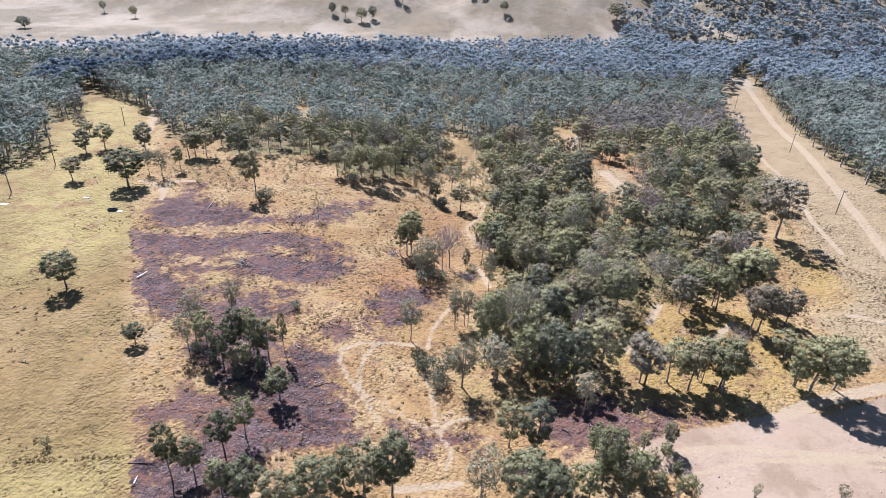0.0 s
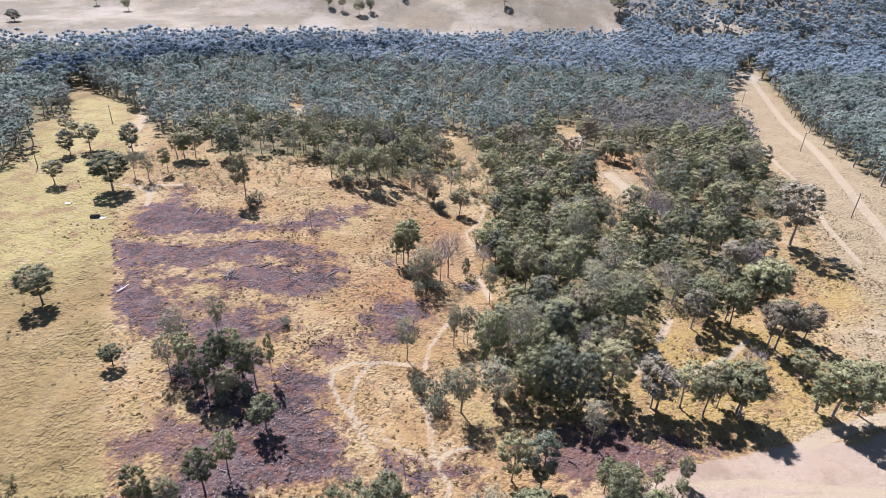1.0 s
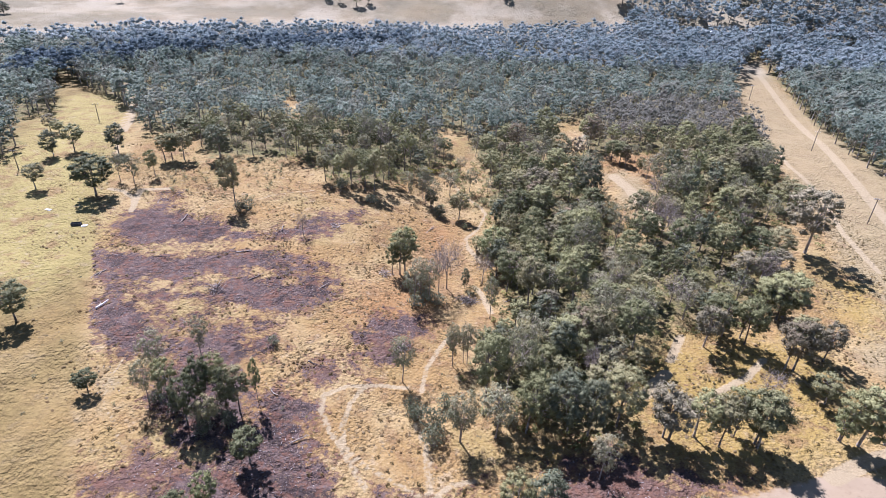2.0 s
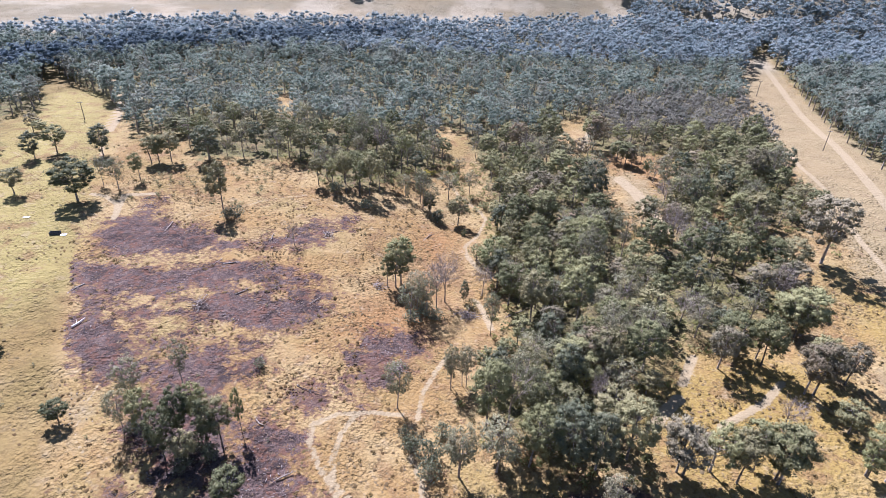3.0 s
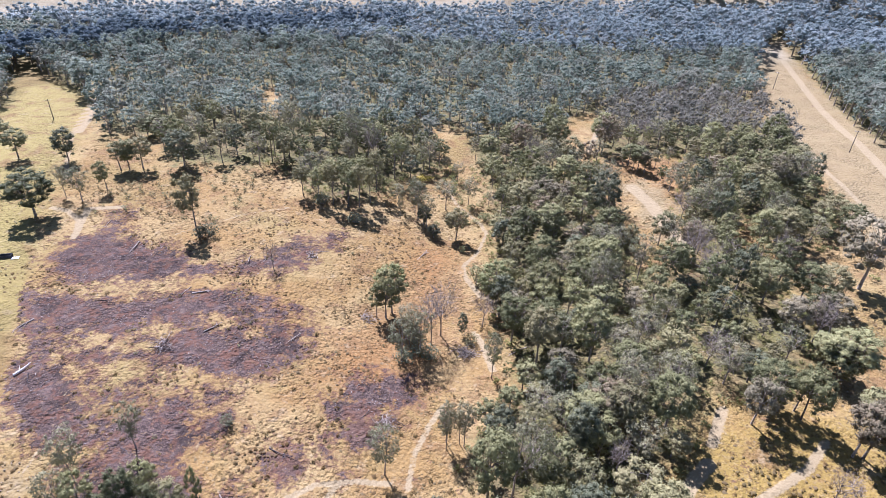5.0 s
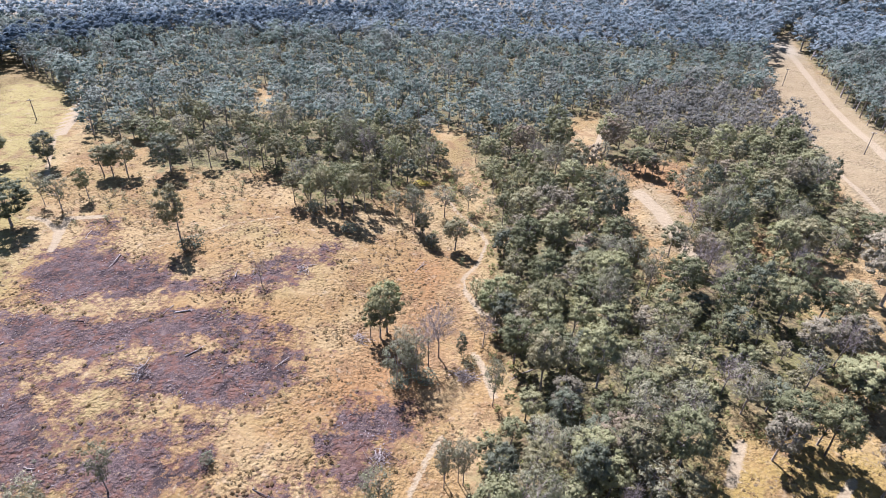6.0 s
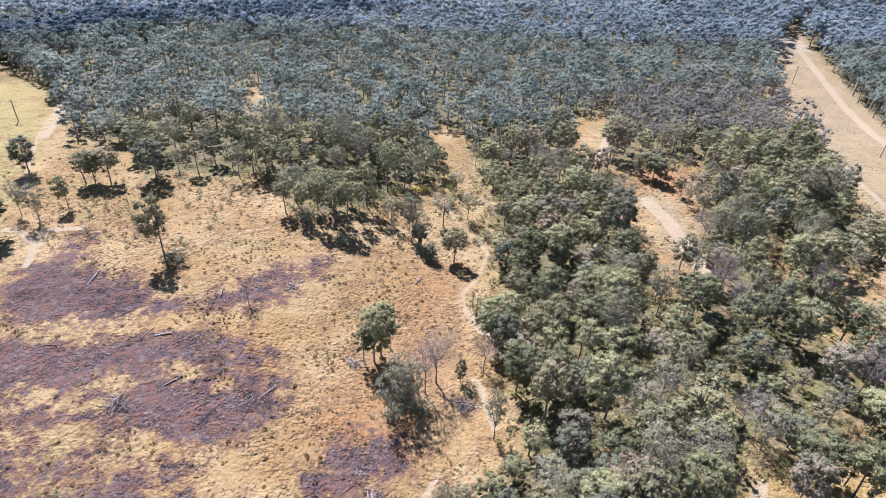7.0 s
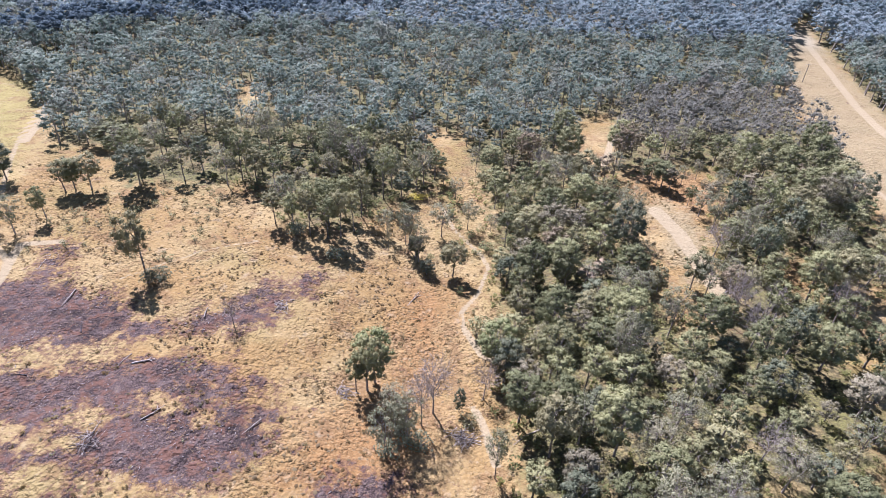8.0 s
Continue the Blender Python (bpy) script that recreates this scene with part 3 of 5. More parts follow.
class Pile:
    """Collects corners and faces for one mesh."""

    def __init__(self):
        self.v, self.f, self.n = [], [], 0

    def add(self, verts, faces):
        self.v.append(np.asarray(verts, float))
        self.f.append(np.asarray(faces) + self.n)
        self.n += len(verts)

    def tube(self, path, radii, sides=5):
        path = np.asarray(path, float)
        rings = []
        for i, p in enumerate(path):
            d = path[min(i + 1, len(path) - 1)] - path[max(i - 1, 0)]
            d = d / (np.linalg.norm(d) + 1e-9)
            u = np.cross(d, (0.31, 0.95, 0.05) if abs(d[1]) < 0.9 else (1.0, 0, 0))
            u /= np.linalg.norm(u) + 1e-9
            w = np.cross(d, u)
            a = np.arange(sides) * 2 * math.pi / sides
            rings.append(p + radii[i] * (np.cos(a)[:, None] * u + np.sin(a)[:, None] * w))
        faces = []
        for i in range(len(path) - 1):
            for k in range(sides):
                q, r = i * sides + k, i * sides + (k + 1) % sides
                faces.append((q, r, r + sides, q + sides))
        self.add(np.concatenate(rings), faces)

    def sprays(self, rng, centre, radius, flat, count, length, width, hang=0.35, slim=False, loose=0.65):
        """Leafy sprays: small rhombs through a flattened ball, thickest near its skin."""
        d = rng.normal(size=(count, 3))
        d /= np.linalg.norm(d, axis=1)[:, None]
        d[:, 2] = np.where(rng.random(count) < 0.72, np.abs(d[:, 2]), d[:, 2])
        r = radius * rng.uniform(0.25, 1.0, count) ** 0.35
        r *= np.where(rng.random(count) < 0.14, rng.uniform(1.0, 1.4, count), 1.0)
        c = np.asarray(centre) + d * r[:, None] * (1, 1, flat)
        out = d * (1, 1, 0.7) + rng.normal(size=(count, 3)) * loose + (0, 0, 0.6)
        out /= np.linalg.norm(out, axis=1)[:, None]
        a = np.cross(out, rng.normal(size=(count, 3)))
        a[:, 2] -= hang
        a /= np.linalg.norm(a, axis=1)[:, None]
        b = np.cross(out, a)
        b /= np.linalg.norm(b, axis=1)[:, None] + 1e-9
        ln = length * rng.uniform(0.6, 1.35, count)[:, None] * 0.5
        wd = width * rng.uniform(0.6, 1.35, count)[:, None] * 0.5
        if slim:
            verts = np.stack([c - a * ln, c + b * wd + a * ln * 0.4, c - b * wd + a * ln], 1).reshape(-1, 3)
            faces = np.arange(count * 3).reshape(-1, 3)[:, [0, 1, 2, 2]]
        else:
            verts = np.stack([c - a * ln, c + b * wd - a * ln * 0.1, c + a * ln, c - b * wd + a * ln * 0.15], 1).reshape(-1, 3)
            faces = np.arange(count * 4).reshape(-1, 4)
        self.add(verts, faces)

    def puff(self, rng, centre, radius, flat, count, length, width, core=0.6, face=(0, 0, 0.25), deep=0.5, stray=0.12, rough=0.34):
        """One billow of foliage: leaves over an uneven dome, round a small dark heart, turned towards face."""
        centre = np.asarray(centre, float)
        wob, phase = rng.normal(size=(3, 3)) * 2.6, rng.uniform(0, 6.283, 3)

        def bulge(d):
            return 1 + 0.13 * np.sin(d @ wob.T + phase).sum(axis=1)
        d = rng.normal(size=(count, 3))
        d[:, 2] = np.where(rng.random(count) < 0.75, np.abs(d[:, 2]), d[:, 2])
        d /= np.linalg.norm(d, axis=1)[:, None]
        r = radius * bulge(d) * rng.uniform(deep, 1.08, count) * np.where(rng.random(count) < stray, rng.uniform(1.0, 1.5, count), 1.0)
        c = centre + d * r[:, None] * (1, 1, flat)
        out = d * 0.6 + rng.normal(size=(count, 3)) * rough + face
        out /= np.linalg.norm(out, axis=1)[:, None]
        a = np.cross(out, rng.normal(size=(count, 3)))
        a[:, 2] -= 0.15
        a /= np.linalg.norm(a, axis=1)[:, None] + 1e-9
        b = np.cross(out, a)
        ln = length * rng.uniform(0.6, 1.4, count)[:, None] * 0.5
        wd = width * rng.uniform(0.6, 1.4, count)[:, None] * 0.5
        verts = np.stack([c - a * ln, c + b * wd + a * ln * 0.4, c - b * wd + a * ln], 1).reshape(-1, 3)
        self.add(verts, np.arange(count * 3).reshape(-1, 3)[:, [0, 1, 2, 2]])
        if core:
            ang = np.arange(5) * 1.2566 + rng.uniform(0, 1)
            heart = np.concatenate([np.stack([np.cos(ang), np.sin(ang), np.full(5, -0.1)], 1), [(0, 0, 0.95), (0, 0, -0.6)]])
            heart = centre + heart * radius * core * rng.uniform(0.8, 1.15, (7, 1)) * (1, 1, flat)
            self.add(heart, [(i, (i + 1) % 5, 5, 5) for i in range(5)] + [((i + 1) % 5, i, 6, 6) for i in range(5)])

    def mesh(self, name, mat=None):
        me = mesh_from(name, np.concatenate(self.v), np.concatenate(self.f))
        if mat:
            me.materials.append(mat)
        return me


def crown_spots(rng, count, width, low, high):
    """Places for the clumps of a crown: spread over an uneven dome."""
    spots, tries = [], 0
    lean = rng.normal(size=2) * width * 0.06
    gap = width * 0.62 / max(count, 1) ** 0.42
    while len(spots) < count and tries < 4000:
        tries += 1
        u = rng.uniform(-1, 1, 3)
        if u @ u > 1 or u @ u < (0.45 if u[2] > 0 else 0.25):
            continue
        p = np.array((u[0] * width * 0.42 + lean[0], u[1] * width * 0.42 + lean[1], (low + high) / 2 + u[2] * (high - low) * 0.44))
        if u[2] < -0.25 and rng.random() < 0.5:
            continue
        if all(np.linalg.norm((p - q) * (1, 1, 0.9)) > gap for q in spots):
            spots.append(p)
        if tries % 150 == 0:
            gap *= 0.88
    return spots


def tree_template(seed, kind, lush=1.0, tall=12.0, wide=8.0):
    """Trunk, limb and crown meshes of a tree, tall x wide metres."""
    rng = np.random.default_rng(seed)
    style = {"e": (42, 66, 0.24, 0.112), "d": (44, 70, 0.10, 0.118), "o": (46, 68, 0.20, 0.110), "s": (36, 44, 0.26, 0.100), "y": (38, 58, 0.22, 0.108), "r": (38, 58, 0.24, 0.108), "b": (40, 0, 0.3, 0.1), "t": (32, 64, 0.42, 0.114)}[kind]
    clumps, leaves, low, size = style
    clumps = int(clumps * (wide / 8.0) ** 1.3)
    size *= (8.0 / wide) ** 0.4
    clumps, leaves = int(clumps * (1 - (1 - lush) * 0.5)), int(leaves * lush)
    trunk, crown = Pile(), Pile()
    lean = rng.normal(size=2) * 0.022
    top = tall * rng.uniform(0.66, 0.78)
    path, bend = [], rng.normal(size=(6, 2)) * 0.012 * tall
    for i in range(7):
        s = i / 6
        off = lean * s * tall + bend[min(i, 5)] * s
        path.append((off[0], off[1], s * top - 0.3 * (i == 0)))
    path = np.array(path)
    thick = 0.0165 * tall * (0.8 if kind in "sb" else 1.0)
    trunk.tube(path, thick * np.array([1.35, 1.0, 0.9, 0.78, 0.64, 0.48, 0.28]), 7)
    spots = crown_spots(rng, clumps, wide, tall * low, tall * 0.985)
    turn0 = rng.uniform(0, 6.283)
    sector = [int(((math.atan2(p[1], p[0]) - turn0) % 6.2832) / 1.5708) for p in spots]
    limbs = []
    for k in range(4):
        mine = [p for p, q in zip(spots, sector) if q == k]
        if not mine:
            continue
        limb = Pile()
        mean = np.mean(mine, axis=0)
        j = min(np.clip(rng.uniform(0.26, 0.5), 0.2, 0.9) * 6 * tall / top, 5.5)
        root = path[int(j)] + (path[int(j) + 1] - path[int(j)]) * (j - int(j))
        fork = root * 0.42 + mean * 0.58 + rng.normal(size=3) * wide * 0.03
        fork[2] = max(min(fork[2], mean[2]), root[2] + 0.3)
        r = thick * (0.6 if kind == "b" else 0.5)
        limb.tube([root, root * 0.5 + fork * 0.5 - (0, 0, wide * 0.03), fork], [r, r * 0.8, r * 0.55], 5)
        for p in mine:
            base = fork if p[2] < tall * 0.8 else path[5]
            mid = base * 0.45 + p * 0.55 + rng.normal(size=3) * wide * 0.035
            limb.tube([base, mid, p], [r * 0.45, r * 0.3, r * 0.12], 3)
            for _ in range(14 if kind == "b" else (3 if kind == "s" else int(lush == 1.0))):
                d = rng.normal(size=3) * wide * (0.10 if kind == "b" else 0.085) + (p - base) * (0.2 if kind == "b" else 0.14) + (0, 0, wide * (0.09 if kind == "b" else 0.05))
                o = mid + (p - mid) * rng.uniform(0.1, 1.0)
                limb.tube([o, o + d], [r * 0.2, r * 0.07], 3)
        limbs.append(limb)
    middle, dims = np.array((0, 0, tall * (0.35 * low + 0.45))), np.array((wide * 0.45, wide * 0.45, tall * (1 - low) * 0.5))
    for p in spots:
        if leaves:
            rad = wide * size * rng.uniform(0.68, 1.35)
            crown.puff(rng, p, rad, rng.uniform(0.65, 0.95), int(leaves * (rad / (wide * size)) ** 1.5), 0.42, 0.23, 0.0 if kind == "s" else 0.68, (p - middle) / dims * 0.75 + (0, 0, 0.1))
    name = {"e": "gum", "o": "olive", "d": "dark", "s": "grey", "y": "bright", "r": "brown", "b": "bare", "t": "tall"}[kind]
    bark = M_BARE if kind in "bs" else M_BARK
    return trunk.mesh(name + "_trunk", bark), [q.mesh(name + "_limb", bark) for q in limbs], crown.mesh(name + "_crown", LEAF["e" if kind == "t" else kind]) if leaves else None


TEMPLATES = {k: [tree_template(100 * i + ord(k), k) for i in range(n)] for k, n in (("e", 5), ("o", 4), ("d", 3), ("s", 4), ("y", 3), ("r", 3), ("b", 3), ("t", 5))}
WOOD_TEMPLATES = {k: [tree_template(100 * i + 7 + ord(k), k, 0.76) for i in range(n)] for k, n in (("e", 7), ("d", 3), ("s", 4), ("y", 2), ("r", 3), ("b", 2), ("t", 6))}
BIG_TEMPLATES = {k: [tree_template(100 * i + 13 + ord(k), k, 0.95, 15.0, 11.5) for i in range(n)] for k, n in (("e", 4), ("o", 3), ("d", 2), ("s", 2), ("r", 2), ("y", 1), ("b", 1))}
TREE_LABEL = {
    "e": "grey-green gum tree with an open clumped crown and slender trunk",
    "o": "olive-green gum tree with a full drooping crown",
    "d": "dense dark green tree with a low full crown",
    "s": "sparse grey gum tree with thin foliage and pale limbs",
    "y": "bright yellow-green young gum tree on dry grass",
    "r": "gum tree with brownish drought-dry leaves in its crown",
    "t": "tall slender gum tree with a high grey-green crown",
    "b": "leafless dead tree with bare grey-brown branches",
}
TREE_NAME = {"e": "gum_tree", "o": "olive_gum_tree", "d": "dark_tree", "s": "sparse_gum_tree", "y": "young_gum_tree", "r": "brown_gum_tree", "b": "dead_tree", "t": "tall_gum_tree"}
PLANTED = []


def plant(kind, x, y, tall, wide, group="trees of the clearing", stock=None):
    i = len(PLANTED)
    big = wide > 8.8 and kind != "t"
    stock = (BIG_TEMPLATES if big else stock or TEMPLATES)[kind]
    trunk, limbs, crown = stock[i % len(stock)]
    PLANTED.append((x, y, wide))
    ob = thing(TREE_NAME[kind], x, y, TREE_LABEL[kind], "tree", group, turn=float((i * 137.5) % 360))
    ob.scale = (wide / 11.5, wide / 11.5, tall / 15.0) if big else (wide / 8.0, wide / 8.0, tall / 12.0)
    part("trunk", trunk, None, ob)
    for limb in limbs:
        part("limb", limb, None, ob)
    if crown:
        part("crown", crown, None, ob)
    return ob


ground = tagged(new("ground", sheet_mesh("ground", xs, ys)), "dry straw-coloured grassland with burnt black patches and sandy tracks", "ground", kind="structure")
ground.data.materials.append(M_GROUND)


# ---- trees that stand alone or at the edge of the woods ----
for spot in [(-89.6, 125.3, 10.8, 9.2), (-63.4, 104.4, 5.5, 5.0), (-29.0, 90.1, 8.1, 6.2), (-41.6, 69.1, 13.3, 4.6), (-38.2, 70.0, 9.1, 5.0), (-35.0, 75.4, 10.4, 5.6)]:
    plant('o', *spot)
for spot in [(-9.8, 69.1, 12.8, 8.2), (-17.2, 65.5, 13.4, 9.4), (-5.2, 69.8, 15.4, 7.8), (-13.8, 71.4, 8.6, 5.4), (-28.3, 66.4, 9.6, 7.2), (-22.6, 64.2, 9.8, 6.4), (-32.5, 66.5, 8.4, 5.2), (16.4, 68.0, 12.3, 10.2), (21.1, 67.3, 11.4, 9.0), (30.9, 71.7, 15.4, 6.2), (33.5, 68.4, 11.9, 6.0)]:
    plant('o', *spot)
for spot in [(95.1, 160.8, 12.5, 9.6), (90.1, 161.6, 11.5, 8.6), (83.1, 139.3, 9.5, 8.2)]:
    plant('e', *spot, "trees of the near woods")
for spot in [(89.7, 148.8, 11.5, 9.2), (81.8, 149.4, 11.0, 8.0)]:
    plant('r', *spot, "trees of the near woods")
for spot in [(88.8, 153.4, 10.5, 7.5), (83.6, 134.7, 9.0, 7.0)]:
    plant('o', *spot, "trees of the near woods")
plant('o', -103.9, 189.3, 14.2, 14.0)
for spot in [(31, 73, 7.5, 3.6), (35, 80, 6.0, 2.9), (40, 74, 5.5, 2.6), (45, 80, 6.5, 3.1), (44, 73, 4.5, 2.2), (40, 70, 5.0, 2.4), (34, 76, 6.5, 3.1)]:
    plant('o', *spot, "young trees by the bare ground")
for spot in [(31, 78, 9.0, 4.3), (37, 73, 6.5, 3.1), (43, 77, 5.0, 2.4), (40, 79, 5.5, 2.6), (34, 70, 6.0, 2.9), (45, 70, 4.5, 2.2), (26, 71, 7.0, 3.4)]:
    plant('y', *spot, "young trees by the bare ground")
for spot in [(-42.0, 97.2, 12.4, 5.4), (-40.8, 101.1, 13.0, 5.6), (-35.7, 99.8, 12.0, 4.8)]:
    plant('o', *spot)
for spot in [(-46.4, 101.1, 12.0, 5.2), (-33.8, 101.1, 11.5, 5.4), (-38.5, 103.6, 12.0, 5.0), (-37.6, 96.4, 9.0, 4.6)]:
    plant('e', *spot)
for spot in [(50.5, 97.8, 12.5, 7.6), (54.2, 95.6, 12.0, 6.5), (61.0, 95.4, 13.6, 8.7)]:
    plant('e', *spot)
for spot in [(79.8, 96.1, 15.5, 12.5), (85.3, 96.7, 13.2, 8.8), (71.5, 124.7, 13.7, 6.9), (67.5, 127.5, 11.6, 9.2), (-9.4, 156.0, 10.3, 4.2), (-128.9, 224.3, 10.7, 8.6), (-144.2, 242.6, 6.4, 6.2), (-92.1, 205.0, 10.2, 4.9), (-93.9, 218.0, 10.6, 7.2), (-91.8, 219.2, 10.3, 7.2), (-88.2, 220.4, 11.5, 8.1), (-94.8, 249.8, 7.9, 12.3), (-59.2, 184.1, 18.1, 7.5), (-124.1, 192.1, 9.0, 7.4), (85.5, 135.6, 12.9, 12.2)]:
    plant('e', *spot)
for spot in [(71.4, 127.0, 12.9, 5.7), (83.7, 123.3, 9.6, 7.5), (79.8, 106.9, 7.9, 6.4), (76.9, 97.2, 13.6, 6.9), (57.5, 99.2, 11.4, 6.4), (61.0, 96.3, 12.2, 7.8), (36.9, 120.3, 14.4, 7.8), (23.2, 109.6, 14.1, 8.8), (12.8, 108.7, 19.2, 8.7), (19.9, 100.0, 15.0, 9.1), (21.1, 150.3, 14.8, 8.8), (25.5, 142.6, 15.8, 8.4), (9.7, 198.2, 10.7, 7.3), (69.3, 238.0, 9.4, 7.3), (71.7, 234.5, 9.3, 7.2)]:
    plant('e', *spot)
for spot in [(-32.6, 79.7, 9.7, 4.5), (15.8, 81.4, 12.2, 6.6), (27.9, 68.6, 10.7, 4.9), (37.5, 72.8, 6.9, 4.1), (77.1, 97.0, 8.7, 5.2), (-31.3, 104.2, 11.8, 2.4), (-6.2, 159.1, 14.1, 9.2), (18.1, 165.6, 14.0, 9.4), (-7.4, 156.7, 14.7, 7.4)]:
    plant('y', *spot)
for spot in [(9.8, 67.5, 15.7, 7.8), (43.9, 79.0, 8.1, 2.8), (31.2, 89.0, 11.9, 5.6), (7.5, 97.9, 13.2, 7.0), (-4.2, 113.9, 12.6, 6.3), (6.3, 119.8, 11.8, 4.3), (9.5, 120.4, 11.2, 4.6), (58.0, 98.1, 11.2, 5.4), (-51.5, 107.5, 13.5, 6.1), (-45.5, 114.8, 11.5, 5.4), (-51.3, 102.8, 10.6, 4.9), (-3.0, 142.6, 12.7, 6.8), (-1.6, 148.6, 12.0, 6.4), (0.8, 145.6, 13.5, 6.5), (15.8, 138.6, 13.0, 4.8), (6.3, 121.3, 12.2, 3.5), (8.7, 121.0, 11.3, 4.0), (-101.4, 200.1, 10.5, 5.0), (-95.9, 198.2, 11.2, 7.1), (17.1, 109.9, 19.3, 9.6), (14.1, 99.1, 13.8, 8.8)]:
    plant('s', *spot)
for spot in [(7.4, 98.0, 12.5, 5.8), (-2.7, 208.9, 13.3, 5.6), (-1.6, 206.8, 14.1, 6.7), (1.0, 202.4, 11.7, 5.7), (6.8, 215.2, 11.4, 8.7), (14.2, 220.5, 10.5, 6.0), (-6.9, 204.9, 7.8, 2.1), (7.3, 244.8, 6.0, 4.4), (11.1, 237.6, 7.8, 5.4), (-7.7, 210.9, 8.5, 5.8), (76.6, 217.2, 9.7, 6.4), (77.9, 210.3, 12.0, 6.2), (53.8, 170.0, 15.0, 7.3)]:
    plant('s', *spot)
for spot in [(20.7, 79.9, 13.4, 6.9), (10.2, 153.6, 6.9, 2.7), (-113.0, 223.9, 12.1, 7.8), (-133.4, 219.0, 10.2, 6.4), (-76.3, 223.0, 13.9, 10.2), (28.7, 117.8, 13.0, 7.0), (27.5, 99.7, 16.2, 9.1), (31.0, 98.4, 14.9, 7.0), (19.3, 161.2, 12.1, 7.8), (0.0, 204.0, 7.0, 4.7), (3.1, 197.8, 4.4, 4.5), (52.3, 199.0, 17.9, 10.5)]:
    plant('d', *spot)
for spot in [(45.5, 97.0, 11.6, 8.8), (78.3, 116.5, 12.7, 8.7), (86.6, 119.9, 10.3, 6.6), (61.8, 123.5, 12.2, 7.3), (-149.9, 246.1, 7.5, 6.1), (107.5, 167.1, 22.6, 16.3), (76.7, 116.9, 13.5, 7.7), (44.7, 97.7, 13.1, 7.1)]:
    plant('r', *spot)
for spot in [(-35.8, 207.2, 10.0, 5.6), (-30.9, 205.6, 11.3, 5.6), (-26.5, 203.8, 13.7, 5.6), (-22.1, 203.9, 13.2, 6.3), (-19.1, 205.3, 14.6, 5.6), (-16.2, 209.1, 12.4, 5.2), (-27.9, 211.2, 11.7, 6.0), (-24.7, 214.1, 11.1, 6.6), (-20.4, 217.9, 11.3, 6.8)]:
    plant('t', *spot)
for spot in [(5.3, 152.9, 14.9, 8.4), (3.2, 149.6, 14.7, 6.5), (15.1, 157.2, 9.5, 6.2), (-35.7, 169.3, 7.5, 4.6), (67.7, 107.1, 8.5, 5.4), (33.9, 111.7, 11.4, 3.9), (68.1, 173.8, 14.4, 7.5)]:
    plant('b', *spot)
for spot in [(67.4, 238.1, 6.5, 3.6), (70.0, 234.6, 8, 4.4), (77.3, 234.7, 8, 4.4), (84.2, 240.6, 7.5, 4.1), (86.2, 228.5, 10, 5.5), (82.4, 230.3, 6, 3.3)]:
    plant('s', *spot, "trees of the glade")
for spot in [(75.7, 223.4, 7, 3.9)]:
    plant('e', *spot, "trees of the glade")
for spot in [(73.2, 232.0, 8.5, 4.7), (81.9, 222.5, 9, 5.0), (74.1, 241.0, 9, 5.0)]:
    plant('r', *spot, "trees of the glade")
for spot in [(63.9, 186.0, 11.0, 7.0), (73.0, 181.8, 10.5, 6.8)]:
    plant('e', *spot, "trees of the glade")
for spot in [(65.5, 181.9, 12.0, 7.2), (73.4, 188.7, 8.0, 5.0)]:
    plant('s', *spot, "trees of the glade")
for spot in [(68.8, 180.6, 11.5, 6.6)]:
    plant('r', *spot, "trees of the glade")


# ---- the woods ----
def scatter(rng, x0, x1, y0, y1, gap, keep, taken=()):
    """Uneven spots at least about gap apart where keep(x, y) holds."""
    cell, grid, out = gap, {}, []
    for x, y in taken:
        grid.setdefault((int(x // cell), int(y // cell)), []).append((x, y))
    n = int((x1 - x0) * (y1 - y0) / gap ** 2 * 5)
    px, py = rng.uniform(x0, x1, n), rng.uniform(y0, y1, n)
    ok = keep(px, py)
    for x, y in zip(px[ok], py[ok]):
        cx, cy = int(x // cell), int(y // cell)
        g = gap * (0.72 + 0.5 * (noise.noise((x / 19, y / 19, 5.0)) + 0.5))
        if all((x - a) ** 2 + (y - b) ** 2 > min(g, gap) ** 2 for i in (-1, 0, 1) for j in (-1, 0, 1) for a, b in grid.get((cx + i, cy + j), ())):
            grid.setdefault((cx, cy), []).append((x, y))
            out.append((x, y))
    return out


def in_view(x, y):
    return (np.abs(x - 5) < 0.69 * y + 44) & (y > 55)


rng = np.random.default_rng(5)
alone = [(x, y) for x, y, w in PLANTED]
near_spots = scatter(rng, -100, 130, 92, 262, 5.0, lambda x, y: (wood_depth(x, y) > 0.5) & in_view(x, y) & (rut_field(x, y, 2.0) < 0.35), alone)
near_spots.sort(key=lambda p: p[1] + 0.12 * abs(p[0]) + 60 * (noise.noise((p[0] / 9, p[1] / 9, 8.0)) + rng.random() - 0.5))
thing_spots, rest = near_spots[:400], near_spots[400:]
for x, y in thing_spots:
    u = rng.random()
    mood = noise.noise((x / 26, y / 26, 1.0))
    kind = "e" if u < 0.40 else "t" if u < 0.56 else "s" if u < 0.72 + 0.1 * mood else "r" if u < 0.82 else "d" if u < 0.92 else "y" if u < 0.94 else "s" if u < 0.975 else "b"
    if x < 8 and y > 190 and kind in "edr" and rng.random() < 0.7:
        kind = "t"
    tall = float(np.clip(rng.normal(10.4 + 3 * mood, 2.6), 5, 17))
    slim = (0.48, 0.72) if kind == "t" else (0.58, 0.9)
    plant(kind, round(x, 2), round(y, 2), tall, min(tall * rng.uniform(*slim), 9.6 if kind in "eors" else 7.0), "trees of the near woods", WOOD_TEMPLATES)


